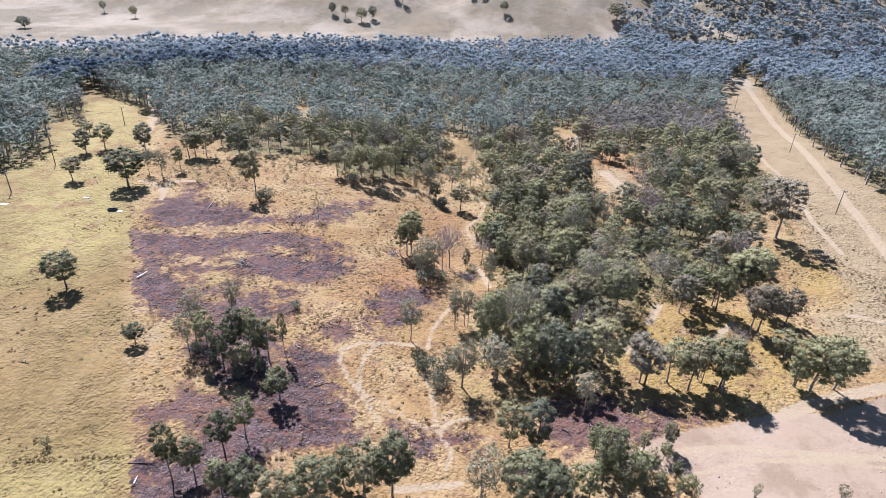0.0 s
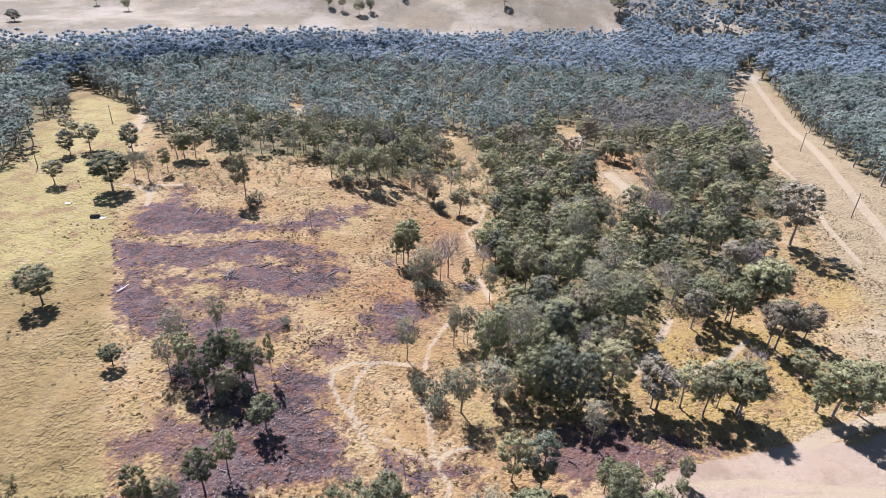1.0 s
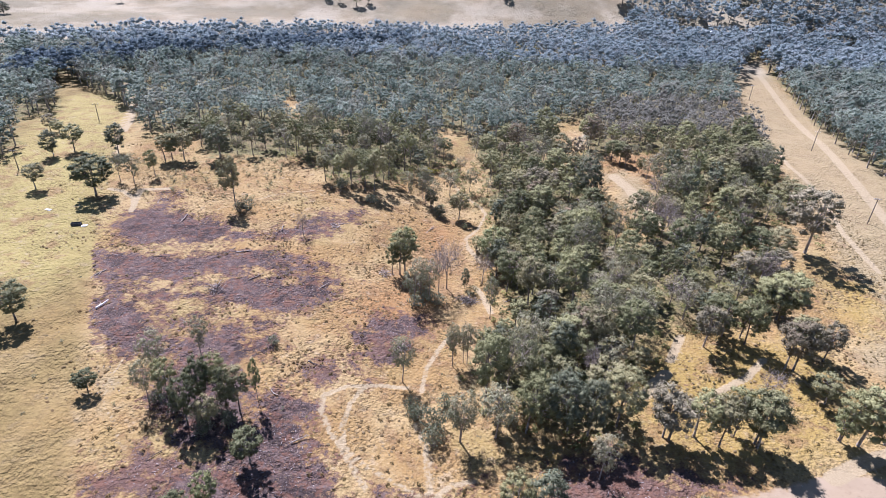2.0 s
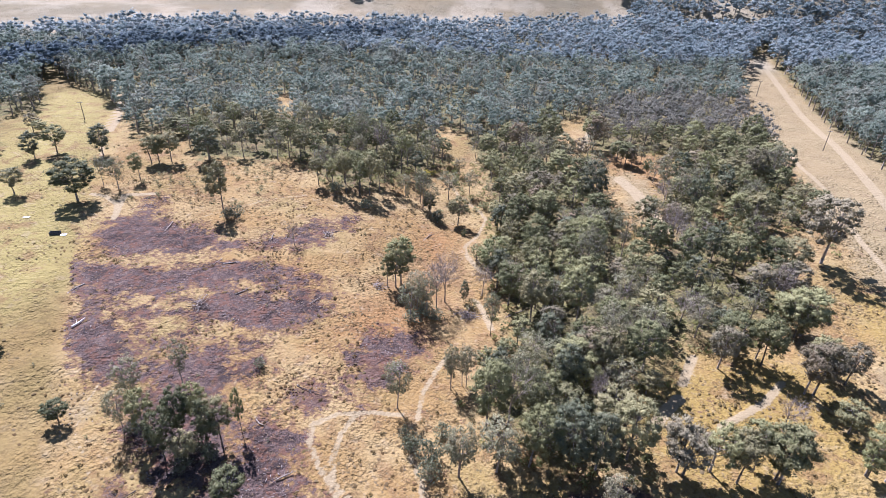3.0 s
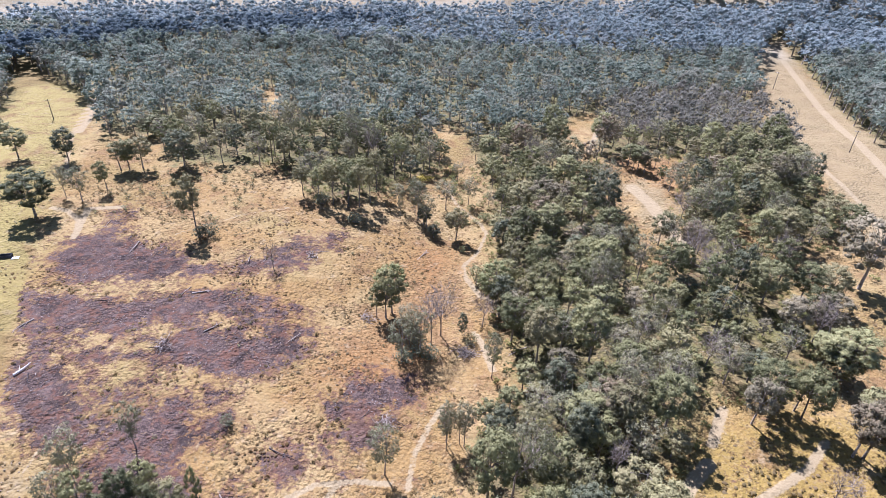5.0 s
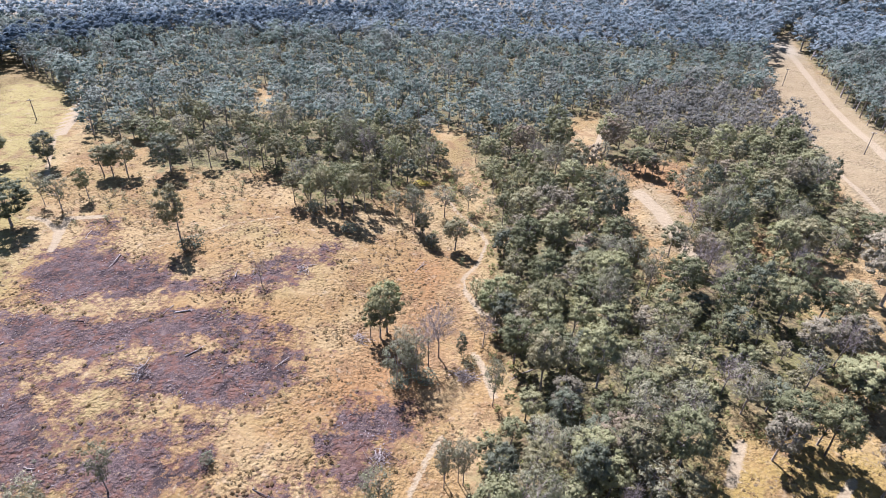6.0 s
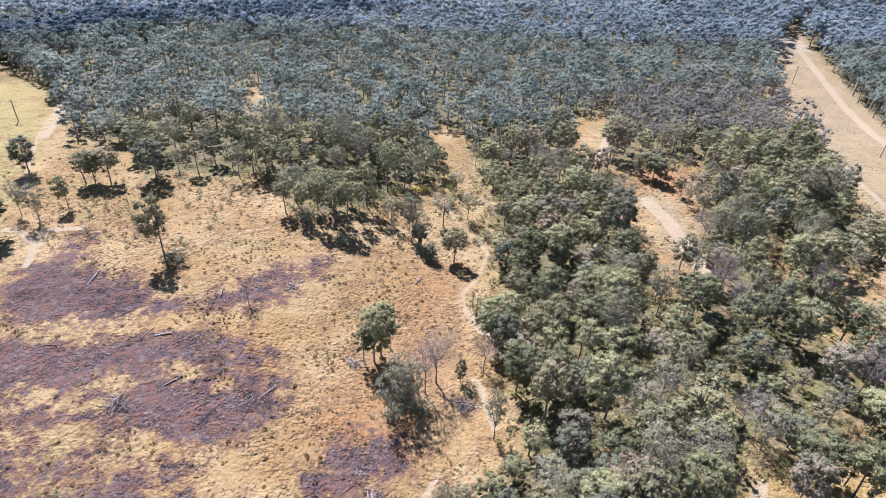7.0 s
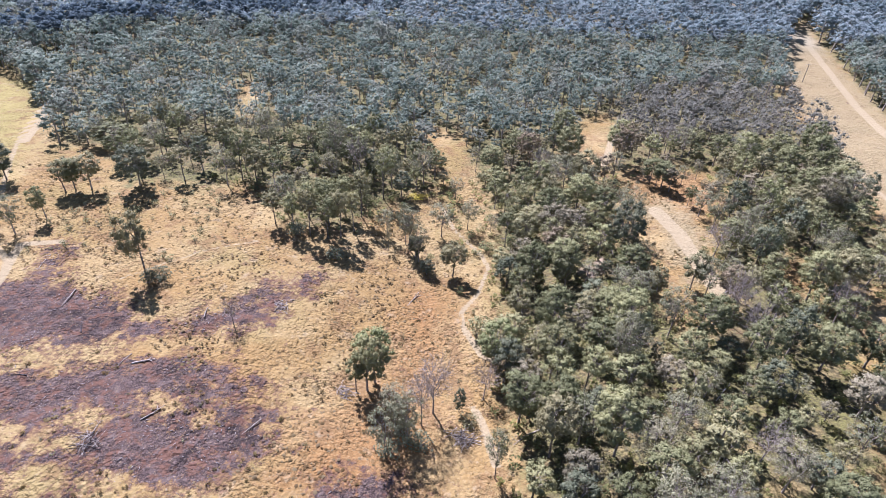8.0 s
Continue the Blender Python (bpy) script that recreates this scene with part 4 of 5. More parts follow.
def simple_tree(seed, clumps, leaves, length, width, limbs, tall=12.0, wide=7.6, low=0.38, core=0.5, lift=0.5, puffy=(0.14, 0.23)):
    """Corners, faces and material numbers (0 leaves, 1 bark) of a tree seen from farther off."""
    r = np.random.default_rng(seed)
    leaf, bark = Pile(), Pile()
    lean = r.normal(size=2) * 0.5
    bark.tube([(0, 0, -0.3), (lean[0] * 0.4, lean[1] * 0.4, tall * 0.35), (lean[0], lean[1], tall * 0.75)], [0.24, 0.17, 0.07], 4 if limbs else 3)
    for k, p in enumerate(crown_spots(r, clumps, wide, tall * low, tall * 0.98)):
        leaf.puff(r, p, wide * r.uniform(*puffy), r.uniform(0.85, 1.25), leaves, length, width, core, (p - (0, 0, tall * 0.55)) / (wide * 0.45, wide * 0.45, tall * 0.4) * 0.4 + (0, 0, lift), 0.45, 0.04, 0.42)
        if k < limbs:
            bark.tube([(lean[0] * 0.6, lean[1] * 0.6, tall * r.uniform(0.3, 0.5)), p], [0.09, 0.03], 3)
    lv, lf, bv, bf = np.concatenate(leaf.v), np.concatenate(leaf.f), np.concatenate(bark.v), np.concatenate(bark.f)
    return np.concatenate([lv, bv]), np.concatenate([lf, bf + len(lv)]), np.concatenate([np.zeros(len(lf), int), np.ones(len(bf), int)])


def stand(name, spots, templates, leaf, rng, label, category, tall=(11.0, 2.2), slim=(0.85, 1.2)):
    """Trees too many to count, as one mesh."""
    V, F, M, T, n = [], [], [], [], 0
    for x, y in spots:
        v, f, mi = templates[rng.integers(len(templates))]
        a, h = rng.uniform(0, 6.283), np.clip(rng.normal(*tall) + 2.5 * noise.noise((x / 40, y / 40, 2.0)), tall[0] * 0.5, tall[0] * 1.6)
        h *= 1.3 if x > 160 else 1.12 if x < -140 else 1.0
        w = h / 12 * rng.uniform(*slim)
        ca, sa = math.cos(a) * w, math.sin(a) * w
        p = np.stack([v[:, 0] * ca - v[:, 1] * sa + x, v[:, 0] * sa + v[:, 1] * ca + y, v[:, 2] * h / 12 + float(ground_z(x, y))], 1)
        V.append(p)
        F.append(f + n)
        M.append(mi)
        T.append(np.full(len(p), np.clip(rng.random() * 0.75 + 0.25 * (noise.noise((x / 30, y / 30, 7.0)) + 0.5), 0, 1)))
        n += len(p)
    me = mesh_from(name, np.concatenate(V), np.concatenate(F), np.concatenate(M))
    me.attributes.new("tint", "FLOAT", "POINT").data.foreach_set("value", np.concatenate(T).astype(np.float32))
    me.materials.append(leaf)
    me.materials.append(M_BARK)
    return tagged(new(name, me), label, category, kind="stuff")


MID = [simple_tree(40 + i, 15, 21, 0.56, 0.40, 3, wide=7.0, low=(0.14, 0.38, 0.26)[i % 3]) for i in range(9)]
FAR = [simple_tree(70 + i, 8, 16, 0.85, 0.62, 0, wide=7.8, low=0.25, core=0.6, lift=0.45, puffy=(0.19, 0.28)) for i in range(6)]
# dark blue-green creek species; part of the blue is painted haze
M_CREEK_HAZY = leaf_material("hazy_creek_leaves", (0.072, 0.104, 0.124), (0.120, 0.154, 0.176), (0.11, 0.135, 0.145), single=False)

CREEK = np.array([(-212, 340), (-209, 345), (-194, 367), (-169, 388), (-139, 405), (-106, 420), (-70, 437), (-24, 452)])


def by_creek(x, y):
    return line_distance(CREEK, x, y, False) < 11 + 5 * np.sin(x / 17)


taken = alone + thing_spots
side = scatter(rng, -330, 330, 150, 262, 5.1, lambda x, y: (wood_depth(x, y) > 0.5) & in_view(x, y) & ((x < -100) | (x > 130)), taken)
mid_spots = rest + side + scatter(rng, -420, 420, 262, 400, 5.3, lambda x, y: (wood_depth(x, y) > 0.5) & in_view(x, y) & (rut_field(x, y, 2.0) < 0.4) & ~by_creek(x, y))
DRY_WOOD = np.array([(72, 307), (109, 330), (162, 333), (152, 275), (129, 228), (100, 215), (82, 226), (63, 246)])
dry_here = inside(DRY_WOOD, np.array(mid_spots)[:, 0], np.array(mid_spots)[:, 1])
M_DRY = leaf_material("dry_woodland_leaves", (0.156, 0.148, 0.116), (0.280, 0.260, 0.205), (0.26, 0.225, 0.18), single=False)
stand("dry_woodland", [q for q, d in zip(mid_spots, dry_here) if d], MID, M_DRY, rng, "grey-brown drought-dry eucalyptus woodland with thin crowns", "woodland", slim=(0.8, 1.15))
stand("woodland", [q for q, d in zip(mid_spots, dry_here) if not d], MID, M_WOODLAND_HAZY, rng, "grey-green eucalyptus woodland with slender dark trunks", "woodland", slim=(0.85, 1.25))

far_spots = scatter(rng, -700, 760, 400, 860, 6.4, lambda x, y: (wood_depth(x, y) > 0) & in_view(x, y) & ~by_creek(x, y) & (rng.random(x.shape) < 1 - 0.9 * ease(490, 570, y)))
stand("far_woodland", far_spots, FAR, M_FAR_HAZY, rng, "far eucalyptus woodland of merging grey-green crowns, haze in their colour", "woodland", tall=(12.0, 1.0), slim=(1.05, 1.45))
creek_spots = scatter(rng, -330, 60, 240, 510, 5.0, lambda x, y: (wood_depth(x, y) > 0) & in_view(x, y) & by_creek(x, y))
stand("creek_trees", creek_spots, FAR, M_CREEK_HAZY, rng, "dark blue-green trees along a creek bed, haze in their colour", "trees", tall=(12.5, 1.0), slim=(1.05, 1.4))

# ---- trees on the far hills ----
for n, (x, y, tall, wide) in enumerate([(-345.2, 526.0, 10.2, 12.2), (-326.9, 622.4, 11.2, 7.6), (-289.0, 604.6, 12.0, 9.6), (-102.9, 611.6, 12.2, 8.6), (-90.5, 608.0, 12.1, 8.6), (-74.4, 600.3, 14.0, 12.9),
                                       (-64.6, 609.1, 13.2, 9.7), (-47.2, 644.8, 10.6, 8.0), (-38.2, 637.1, 11.5, 7.9), (30.3, 637.1, 9.4, 7.7), (40.2, 633.8, 9.4, 8.9), (59.0, 597.5, 12.0, 9.5), (84.5, 640.8, 9.4, 8.9), (163.4, 591.2, 18.2, 20.3)]):
    plant("e" if n % 3 else "d", x, y, tall, wide, "trees on the far hill")


# ---- bushes ----
def bush_template(seed, kind, clumps, leaves, length):
    r = np.random.default_rng(seed)
    wood_, leaf_ = Pile(), Pile()
    for p in crown_spots(r, clumps, 2.0, 0.1, 1.5):
        p[2] = max(p[2], 0.25)
        wood_.tube([(p[0] * 0.1, p[1] * 0.1, -0.1), p * 0.6, p], [0.035, 0.025, 0.01], 3)
        leaf_.sprays(r, p, 0.42, 0.85, leaves, length, length * 0.45, 0.0)
    return wood_.mesh("bush_stem", M_BARK), leaf_.mesh("bush_leaves", LEAF[kind])


BUSH = {"d": [bush_template(i, "d", 14, 34, 0.22) for i in range(3)], "y": [bush_template(20 + i, "y", 12, 26, 0.22) for i in range(2)], "e": [bush_template(30 + i, "e", 13, 30, 0.22) for i in range(3)], "g": [bush_template(40, "g", 13, 30, 0.22)]}
SHRUB = {"d": [bush_template(50 + i, "d", 7, 12, 0.34) for i in range(3)], "e": [bush_template(60 + i, "e", 7, 12, 0.34) for i in range(3)]}


def bush(kind, x, y, tall, wide, label, group, stock=BUSH):
    i = len(PLANTED)
    stem, leaves = stock[kind][i % len(stock[kind])]
    PLANTED.append((x, y, wide))
    ob = thing("bush" if stock is BUSH else "shrub", x, y, label, "bush", group, turn=float(i * 77.0 % 360))
    ob.scale = (wide / 2.2, wide / 2.2, tall / 1.75)
    part("stem", stem, None, ob)
    part("foliage", leaves, None, ob)
    return ob


for x, y, tall, wide in [(2.3, 101.1, 5.6, 5.6), (-1.0, 103.2, 4.0, 4.2), (-2.1, 106.0, 3.4, 3.3), (-54.9, 182.2, 4.2, 5.4), (-57.1, 181.0, 3.6, 4.1), (-32.5, 121.2, 2.4, 2.9), (2.4, 97.1, 5.1, 4.7), (-29.5, 203.6, 3.5, 5.3), (-19.0, 196.1, 3.4, 5.1), (4.6, 106.7, 4.1, 4.0), (-2.5, 142.6, 3.4, 5.0), (2.6, 144.6, 3.2, 5.2), (0.4, 147.0, 3.6, 4.6)]:
    bush("d", x, y, tall, wide, "dense dark green bush in dry grass", "bushes")
for x, y, tall, wide in [(18.3, 172.5, 8.0, 9.4), (24.1, 172.5, 7.0, 7.8), (14.9, 175.3, 6.8, 6.2), (-65.6, 75.1, 2.6, 2.1), (12.2, 150.7, 3.0, 4.1)]:
    bush("e", x, y, tall, wide, "rounded grey-green bush beside the sandy track", "bushes")
for n, (x, y, tall, wide) in enumerate([(55.9, 69.1, 3.8, 1.7), (70.9, 69.2, 3.3, 2.3), (37.9, 77.9, 4.2, 2.2), (40.2, 75.2, 5.6, 2.4), (33.7, 73.0, 5.6, 2.5), (40.5, 71.5, 4.8, 2.5), (43.1, 69.2, 5.5, 2.5), (37.8, 70.5, 5.5, 2.7), (34.2, 69.2, 5.1, 2.5), (43.8, 77.0, 4.2, 1.6), (45.9, 68.9, 4.4, 1.9), (33.2, 79.4, 3.6, 2.1)]):
    bush("e" if n % 3 else "y", x, y, tall, wide, "young regrowth bush beside bare sandy ground", "bushes")
for x, y, tall, wide in [(-1.9, 233.8, 1.8, 4.6), (0.8, 234.6, 1.5, 4.0)]:
    bush("g", x, y, tall, wide, "low golden-yellow shrub at the edge of the woods", "bushes")
for x, y, tall, wide in [(14.7, 216.2, 3.0, 3.6), (16, 208.2, 2.0, 3.2), (4, 203.6, 2.2, 2.6), (11.5, 191.6, 2.4, 2.4)]:
    bush("y", x, y, tall, wide, "bright green bush in the moist gully", "bushes")
bush("y", 19.1, 210.2, 3.4, 4.6, "bright green bush in the moist gully", "bushes")
D_SHADE = [(-45.1, 100.3, 3.4, 3.7), (-40.9, 98.9, 4.2, 4.0), (-38.0, 99.6, 4.0, 4.1), (-34.6, 97.7, 4.4, 4.0), (-49.2, 102.3, 3.0, 3.4), (-38.6, 95.3, 3.6, 3.9)]
for x, y, tall, wide in D_SHADE:
    bush("d", x, y, tall, wide, "dark low bush beneath slender trees", "bushes")
rng = np.random.default_rng(21)


def open_ground(x, y):
    return (wood_depth(x, y) < -1) & (field("sand", x, y, 3.0) < 0.3) & (rut_field(x, y, 1.2) < 0.3) & in_view(x, y)


for x, y in scatter(rng, -128, -58, 74, 200, 6.5, lambda x, y: open_ground(x, y) & (field("burnt", x, y, 4.0) < 0.4) & (rng.random(x.shape) < 0.09))[:80]:
    s = rng.uniform(0.55, 1.25)
    bush("d", x, y, s * 0.75, s, "small dark shrub in a grazed paddock", "paddock shrubs", SHRUB)
for x, y in scatter(rng, -60, 24, 100, 225, 6, lambda x, y: open_ground(x, y) & (rng.random(x.shape) < 0.10))[:45]:
    s = rng.uniform(0.5, 1.2)
    bush("e" if rng.random() < 0.6 else "d", x, y, s * 0.9, s, "small olive shrub among dry tussock grass", "clearing shrubs", SHRUB)
for x, y in scatter(rng, -92, -52, 188, 222, 2.2, lambda x, y: (wood_depth(x, y) < -1) & (rng.random(x.shape) < 0.5))[:70]:
    s = rng.uniform(1.0, 2.4)
    bush("e", x, y, s * 0.9, s, "low grey-green regrowth shrub in dry grass", "regrowth shrubs", SHRUB)


# ---- undergrowth, grass and litter: too many to count ----
def strew(name, spots, template, mat, rng, size, label, category, sink=0.05):
    V, F, n = [], [], 0
    for x, y in spots:
        v, f = template[rng.integers(len(template))]
        a, s = rng.uniform(0, 6.283), rng.uniform(*size)
        ca, sa = math.cos(a) * s, math.sin(a) * s
        V.append(np.stack([v[:, 0] * ca - v[:, 1] * sa + x, v[:, 0] * sa + v[:, 1] * ca + y, v[:, 2] * s + float(ground_z(x, y)) - sink], 1))
        F.append(f + n)
        n += len(v)
    me = mesh_from(name, np.concatenate(V), np.concatenate(F))
    me.attributes.new("tint", "FLOAT", "POINT").data.foreach_set("value", np.repeat(rng.random(len(V)), [len(v) for v in V]).astype(np.float32))
    me.materials.append(mat)
    return tagged(new(name, me), label, category, kind="stuff")


def bush_lump(seed):
    r, p = np.random.default_rng(seed), Pile()
    for q in crown_spots(r, 5, 2.0, 0.0, 1.3):
        p.sprays(r, q, 0.5, 0.8, 9, 0.55, 0.28, 0.0)
    return np.concatenate(p.v), np.concatenate(p.f)


M_UNDER = leaf_material("undergrowth_leaves", (0.135, 0.14, 0.052), (0.285, 0.275, 0.085), (0.27, 0.21, 0.09), single=False)
under = scatter(rng, -60, 130, 95, 250, 2.75, lambda x, y: (wood_depth(x, y) > -3) & in_view(x, y) & (rut_field(x, y, 1.5) < 0.3) & (rng.random(x.shape) < 0.75))
strew("undergrowth", under, [bush_lump(i) for i in range(5)], M_UNDER, rng, (0.5, 1.3), "olive and yellow undergrowth beneath the trees", "undergrowth")


def tussock(seed):
    """A tuft of dry grass: a ragged low mound."""
    r = np.random.default_rng(seed)
    a = np.arange(5) * 1.2566 + r.uniform(-0.4, 0.4, 5)
    rad = r.uniform(0.6, 1.4, 5)
    ring = np.stack([np.cos(a) * rad, np.sin(a) * rad, np.zeros(5)], 1)
    top = np.array([[r.uniform(-0.5, 0.5), r.uniform(-0.5, 0.5), r.uniform(0.4, 0.9)]])
    return np.concatenate([ring, top]), np.array([(i, (i + 1) % 5, 5, 5) for i in range(5)])


def grassy(x, y):
    burnt = field("burnt", x, y, 5.0)
    clump = np.array([noise.noise((a / 7, b / 7, 4.0)) for a, b in zip(x, y)])
    return (wood_depth(x, y) < 3) & (field("sand", x, y, 3.0) < 0.35) & (rut_field(x, y, 1.0) < 0.35) & in_view(x, y) & (burnt < 0.55 + 0.5 * clump) & (rng.random(x.shape) < (0.55 + 0.6 * clump) * np.where(x < FENCE[0] + (y - FENCE[1]) * FENCE[2], 0.2, 1.0))


tufts = scatter(rng, -125, 135, 64, 235, 0.45, lambda x, y: grassy(x, y) & (rng.random(x.shape) < 0.05))
strew("dry_grass", tufts, [tussock(i) for i in range(12)], M_TUFT, rng, (0.12, 0.42), "dry straw-coloured tussock grass", "grass")


def chip(seed):
    r = np.random.default_rng(seed)
    v = np.array([(x, y, z) for z in (0, 1) for x, y in ((-1, -1), (1, -1), (1, 1), (-1, 1))]) * (r.uniform(1.0, 4.5), r.uniform(0.25, 0.7), r.uniform(0.2, 0.45)) + r.normal(size=(8, 3)) * 0.12
    return v, np.array([(4, 5, 6, 7), (0, 1, 5, 4), (1, 2, 6, 5), (2, 3, 7, 6), (3, 0, 4, 7)])


litter = scatter(rng, -100, 50, 66, 195, 0.7, lambda x, y: (field("burnt", x, y, 4.0) > 0.5) & in_view(x, y) & (rng.random(x.shape) < 0.16))
strew("burnt_litter", litter, [chip(i) for i in range(9)], M_CHIP, rng, (0.03, 0.10), "ash-grey sticks and stones on burnt ground", "litter")

def stone(seed):
    r = np.random.default_rng(seed + 80)
    v, f = tussock(seed + 40)
    mid = v[:5] * 0.8 + (0, 0, r.uniform(0.3, 0.6))
    low = v[:5]
    top = np.array([[r.uniform(-0.3, 0.3), r.uniform(-0.3, 0.3), r.uniform(0.6, 0.9)]])
    faces = [(i, (i + 1) % 5, 5 + (i + 1) % 5, 5 + i) for i in range(5)] + [(5 + i, 5 + (i + 1) % 5, 10, 10) for i in range(5)]
    return np.concatenate([low, mid, top]), np.array(faces)


stones = scatter(rng, 30, 110, 66, 105, 1.2, lambda x, y: (field("sand", x, y, 3.0) > 0.4) & in_view(x, y) & (rng.random(x.shape) < 0.068))
stones += scatter(rng, -66, -52, 94, 112, 0.9, lambda x, y: (line_distance(np.array([(-63.0, 109.5), (-56.5, 97.0)]), x, y, False) < 2.6) & (rng.random(x.shape) < 0.3))
strew("scattered_stones", stones, [stone(i) for i in range(6)], M_STONE, rng, (0.06, 0.2), "pale brown stones lying on bare dry ground", "stones")


def rank_grass(x, y):
    clump = np.array([noise.noise((a / 13, b / 13, 6.0)) for a, b in zip(x, y)])
    return open_ground(x, y) & (x > FENCE[0] + (y - FENCE[1]) * FENCE[2]) & (field("burnt", x, y, 5.0) < 0.7) & (rng.random(x.shape) < 0.025 + 0.22 * np.clip(clump, 0, 1) ** 1.5 * 3)


def rank_tuft(seed):
    r, p = np.random.default_rng(seed + 300), Pile()
    p.sprays(r, (0, 0, 0.25), 0.75, 0.7, 14, 0.75, 0.45, 0.0, True, 0.5)
    return np.concatenate(p.v), np.concatenate(p.f)


M_RANK = leaf_material("rank_grass_blades", (0.105, 0.076, 0.030), (0.195, 0.135, 0.052), (0.16, 0.09, 0.038), single=False)
ranks = scatter(rng, -125, 130, 66, 235, 1.5, rank_grass)
ranks += scatter(rng, -130, -49, 66, 76, 0.7, lambda x, y: line_distance(np.array([(-130.0, 68.5), (-71.0, 71.2), (-50.6, 73.6)]), x, y, False) < 0.3)
strew("rank_tussocks", ranks, [rank_tuft(i) for i in range(8)], M_RANK, rng, (0.25, 0.7), "dark olive and brown rank tussocks in dry grass", "grass")


# ---- fallen timber ----
def fallen_log(x, y, length, thick, turn, mat, label, forks=2):
    r = np.random.default_rng(int(abs(x * 31 + y * 17)) + 1)
    p = Pile()
    spine = [(-length / 2, 0, thick), (0, r.normal() * length * 0.05, thick * 1.1), (length / 2, r.normal() * length * 0.08, thick * 1.2)]
    p.tube(spine, [thick, thick * 0.8, thick * 0.3], 7)
    for k in range(forks):
        s = r.uniform(-0.2, 0.4) * length
        p.tube([(s, 0, thick), (s + length * r.uniform(0.1, 0.25), r.choice((-1, 1)) * length * r.uniform(0.1, 0.25), thick * r.uniform(1, 4))], [thick * 0.5, thick * 0.12], 5)
    ob = new("fallen_log", p.mesh("fallen_log", mat))
    ob.matrix_basis = pose(x, y, float(ground_z(x, y)), 0, 0, turn)
    return tagged(ob, label, "log", "fallen timber")


fallen_log(-74.1, 132.0, 3.6, 0.22, 70, M_WHITE, "bleached white fallen trunk on burnt ground", 1)
fallen_log(-47.4, 68.7, 1.6, 0.14, 95, M_WHITE, "bleached white fallen trunk on burnt ground", 0)
fallen_log(0.3, 186.9, 6.0, 0.14, 62, M_BARE, "grey fallen branch lying in dry grass", 3)
fallen_log(-49.1, 157.9, 4.0, 0.2, 20, M_BARE, "grey fallen branch lying on burnt ground", 3)
for x, y in scatter(rng, -90, 40, 70, 190, 13, lambda x, y: (field("burnt", x, y, 4.0) > 0.5) & in_view(x, y))[:34]:
    pale = rng.random() < 0.55
    fallen_log(x, y, rng.uniform(1.5, 5.5), rng.uniform(0.07, 0.16), rng.uniform(0, 360), M_BARE if pale else M_CHAR, "grey fallen branch lying on burnt ground" if pale else "charred black fallen branch on burnt ground", int(rng.integers(1, 4)))
for x, y in scatter(rng, 22, 120, 105, 215, 14, lambda x, y: (wood_depth(x, y) > 1) & in_view(x, y))[:22]:
    fallen_log(x, y, rng.uniform(3, 7), rng.uniform(0.08, 0.15), rng.uniform(0, 360), M_BARE, "grey fallen trunk with broken limbs among trees", 3)


def brush_pile(x, y, wide, label, sticks, pale, seed):
    """A heap of cut branches, each with a fork or two."""
    r = np.random.default_rng(seed)
    ob = thing("brush_pile", x, y, label, "brush pile", "brush piles", z=float(ground_z(x, y)))
    for _ in range(sticks):
        a, q = r.uniform(0, 6.283), r.normal(size=2) * wide * 0.2
        d = np.array((math.cos(a), math.sin(a), r.uniform(-0.1, 0.4))) * wide * r.uniform(0.12, 0.36)
        c = np.array((q[0], q[1], max(0.12, 0.2 * wide * (1 - np.hypot(*q) / wide * 2)) * r.uniform(0.2, 1)))
        p = Pile()
        thick = r.uniform(0.03, 0.075)
        p.tube([c - d, c + (0, 0, 0.1), c + d], [thick, thick * 0.8, thick * 0.3], 5)
        for _ in range(3):
            o, e = c + d * r.uniform(-0.4, 0.7), d * 0.4 + r.normal(size=3) * wide * 0.06
            p.tube([o, o + e + (0, 0, 0.1)], [thick * 0.5, thick * 0.15], 3)
        part("branch", p.mesh("branch", M_BARE if r.random() < pale else M_CHAR), None, ob)
    return ob


brush_pile(10.8, 146.6, 6.4, "heap of grey cut branches beside a sandy track", 60, 0.75, 3)
brush_pile(-11.7, 155.2, 4.2, "low heap of bleached twigs in dry grass", 36, 1.0, 5)
brush_pile(-27.6, 176.0, 5.0, "heap of grey branches on burnt ground", 34, 0.9, 7)
brush_pile(-51.0, 140.0, 5.5, "flat heap of half-burnt branches on ash", 40, 0.6, 9)
brush_pile(-4.6, 124.6, 5.0, "low heap of grey branches on burnt ground", 36, 0.8, 11)


# ---- power poles ----
def cylinder(radius, top_radius, z0, z1, sides=10, x=0.0, y=0.0):
    bm = bmesh.new()
    bmesh.ops.create_cone(bm, cap_ends=True, segments=sides, radius1=radius, radius2=top_radius, depth=z1 - z0, matrix=Matrix.Translation((x, y, (z0 + z1) / 2)))
    return bm


def box(w, d, h, x=0.0, y=0.0, z=0.0, bevel=0.02):
    bm = bmesh.new()
    bmesh.ops.create_cube(bm, size=1.0, matrix=Matrix.Translation((x, y, z)) @ Matrix.Diagonal((w, d, h, 1)))
    if bevel:
        bmesh.ops.bevel(bm, geom=bm.edges[:], offset=bevel, segments=1, affect="EDGES")
    return bm


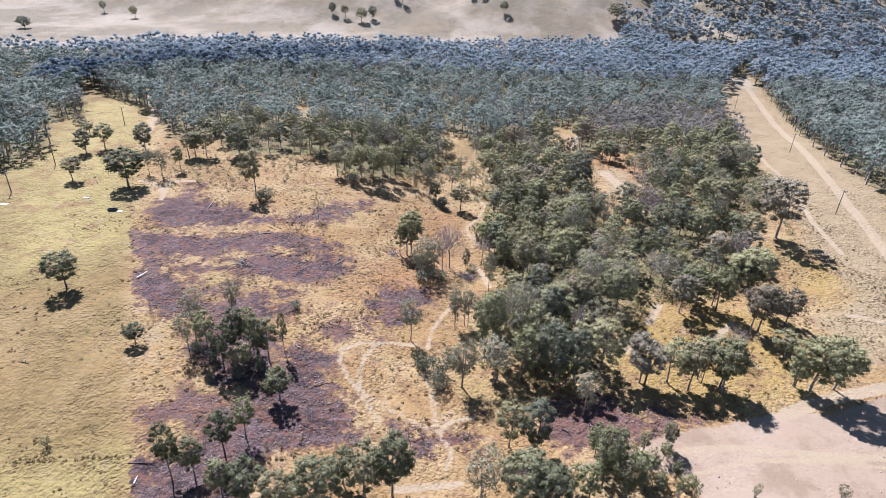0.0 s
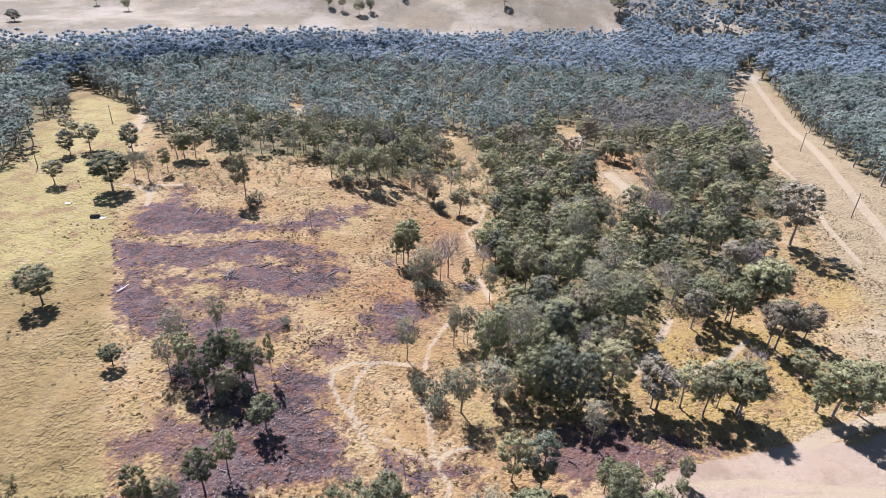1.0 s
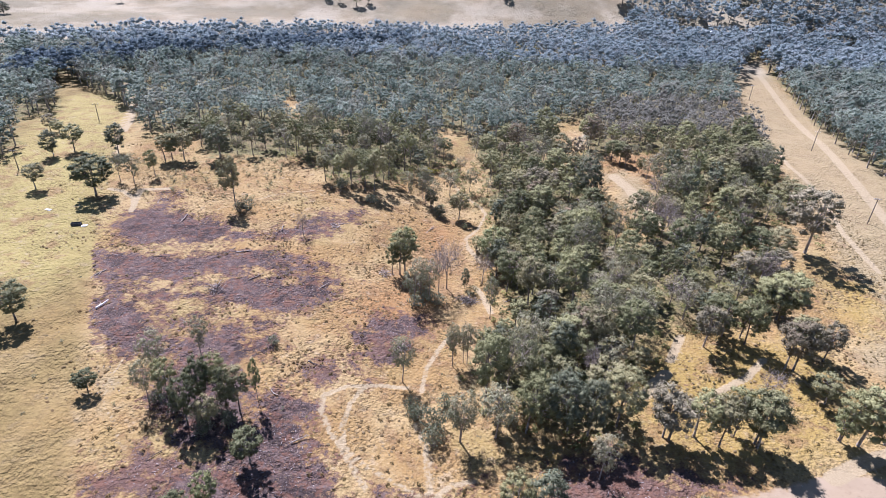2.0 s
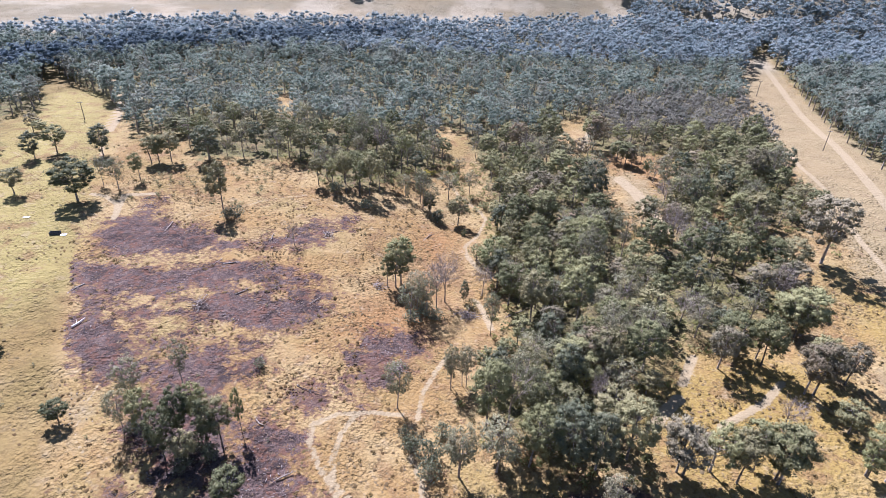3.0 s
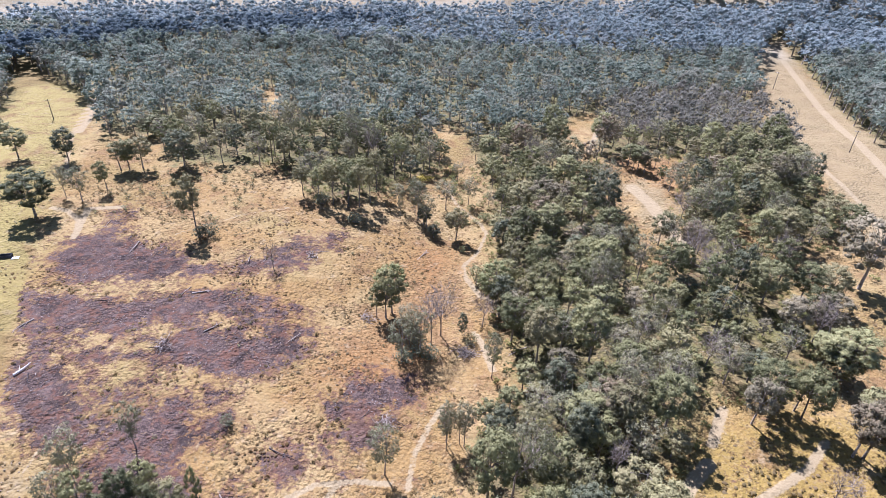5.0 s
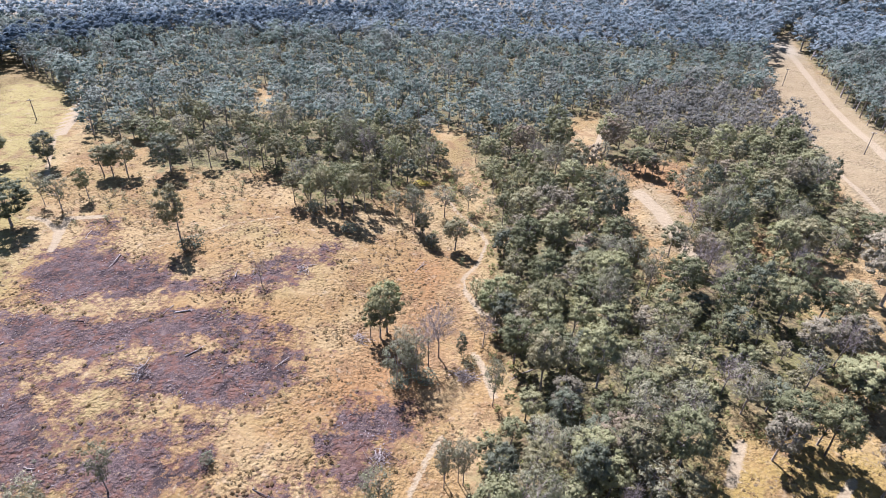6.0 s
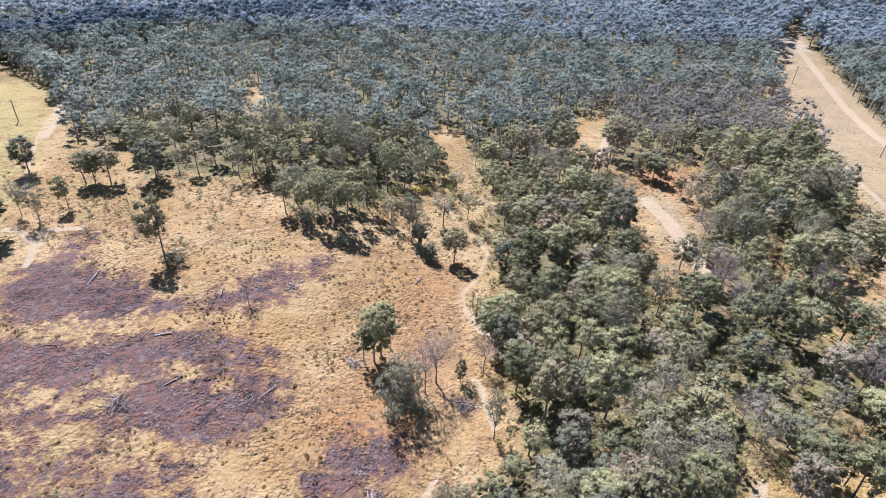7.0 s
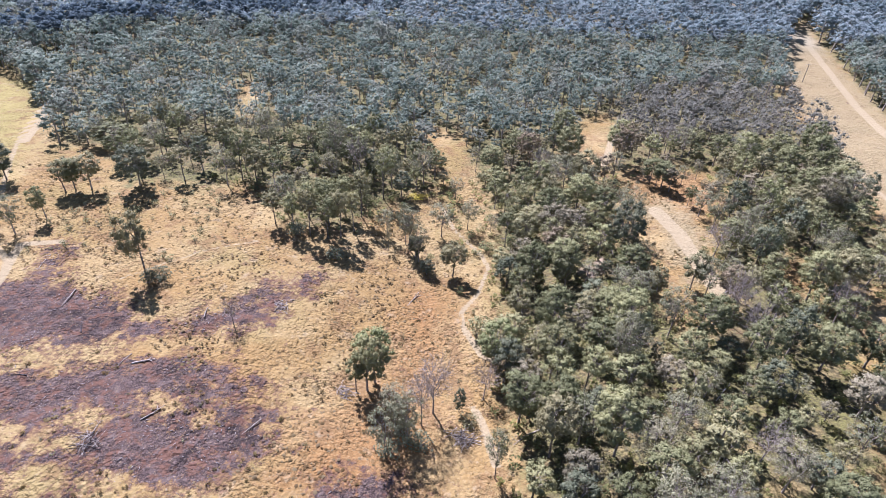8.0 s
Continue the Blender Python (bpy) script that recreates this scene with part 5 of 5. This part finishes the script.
def power_pole(x, y, tall, turn):
    ob = thing("power_pole", x, y, "weathered timber power pole with a crossarm", "power pole", "power poles", turn)
    part("post", cylinder(0.17, 0.12, -0.3, tall), M_POLE, ob)
    arm = part("crossarm", box(2.2, 0.11, 0.13, 0, 0.16, tall - 0.45), M_POLE, ob)
    for ix in (-0.95, -0.4, 0.4, 0.95):
        part("insulator", cylinder(0.07, 0.045, tall - 0.385, tall - 0.16, 8, ix, 0.16), M_PORCELAIN, arm, "white porcelain insulator")
    return ob


power_pole(161.5, 262.0, 8.8, -10)
power_pole(139.2, 188.6, 8.8, -10)
power_pole(180.0, 360.0, 8.8, -10)
power_pole(-137.4, 180.1, 7.6, 20)
power_pole(-137.9, 206.1, 7.0, 20)
power_pole(-141.6, 266.4, 7.6, 20)


# ---- water trough and loose sheets in the paddock ----
trough = thing("water_trough", -99.3, 169.0, "dark open water trough standing on grass", "trough", turn=8)
part("floor_panel", box(2.6, 1.1, 0.1, 0, 0, 0.15), M_DARK, trough)
for sx_, w_, d_ in ((-1.27, 0.08, 1.1), (1.27, 0.08, 1.1)):
    part("end_panel", box(w_, d_, 0.75, sx_, 0, 0.5), M_DARK, trough)
for sy_ in (-0.52, 0.52):
    part("side_panel", box(2.46, 0.07, 0.75, 0, sy_, 0.5), M_DARK, trough)


def loose_sheet(x, y, w, d, turn):
    bm = bmesh.new()
    bmesh.ops.create_grid(bm, x_segments=12, y_segments=3, size=0.5)
    for v in bm.verts:
        v.co = Vector((v.co.x * w, v.co.y * d, 0.16 + 0.05 * math.sin(v.co.x * 38)))
    solid = bmesh.ops.solidify(bm, geom=bm.faces[:], thickness=0.02)
    me = bpy.data.meshes.new("loose_sheet")
    bm.to_mesh(me)
    bm.free()
    me.materials.append(M_SHEET)
    ob = new("loose_sheet", me)
    ob.matrix_basis = pose(x, y, float(ground_z(x, y)), 0, 0, turn)
    return tagged(ob, "white corrugated sheet lying on grass", "sheet", "loose sheets")


loose_sheet(-97.0, 168.7, 1.6, 1.0, 15)
loose_sheet(-112.0, 177.6, 1.8, 0.9, -10)
loose_sheet(-133.6, 170.6, 2.2, 1.2, 5)


# ---- far sheds ----
def shed(x, y, w, d, h, turn):
    ob = thing("shed", x, y, "pale iron-roofed farm shed among far trees", "shed", "far sheds", turn)
    for ax, bx, cx, cy in ((w, 0.2, 0, -d / 2), (w, 0.2, 0, d / 2), (0.2, d - 0.2, -w / 2 + 0.1, 0), (0.2, d - 0.2, w / 2 - 0.1, 0)):
        part("wall", box(ax, bx, h, cx, cy, h / 2), M_WALL, ob)
    rise = w * 0.14
    for side_ in (-1, 1):
        bm = box(w / 2 + 0.5, d + 0.8, 0.12, side_ * w / 4, 0, 0)
        bmesh.ops.rotate(bm, verts=bm.verts, cent=(0, 0, 0), matrix=Matrix.Rotation(side_ * math.atan2(rise, w / 2), 3, "Y"))
        bmesh.ops.translate(bm, verts=bm.verts, vec=(0, 0, h + rise))
        part("roof_slope", bm, M_ROOF, ob)
    part("door", box(w * 0.3, 0.06, h * 0.75, 0, -d / 2 - 0.14, h * 0.375), M_DARK, ob)
    return ob


shed(197.6, 526.4, 12, 8, 3.4, 10)
shed(210.0, 524.0, 9, 7, 3.0, -15)
shed(224.0, 531.0, 8, 6, 3.0, 25)
shed(323.0, 649.3, 14, 9, 3.6, 5)
shed(359.5, 665.2, 12, 9, 3.4, -10)
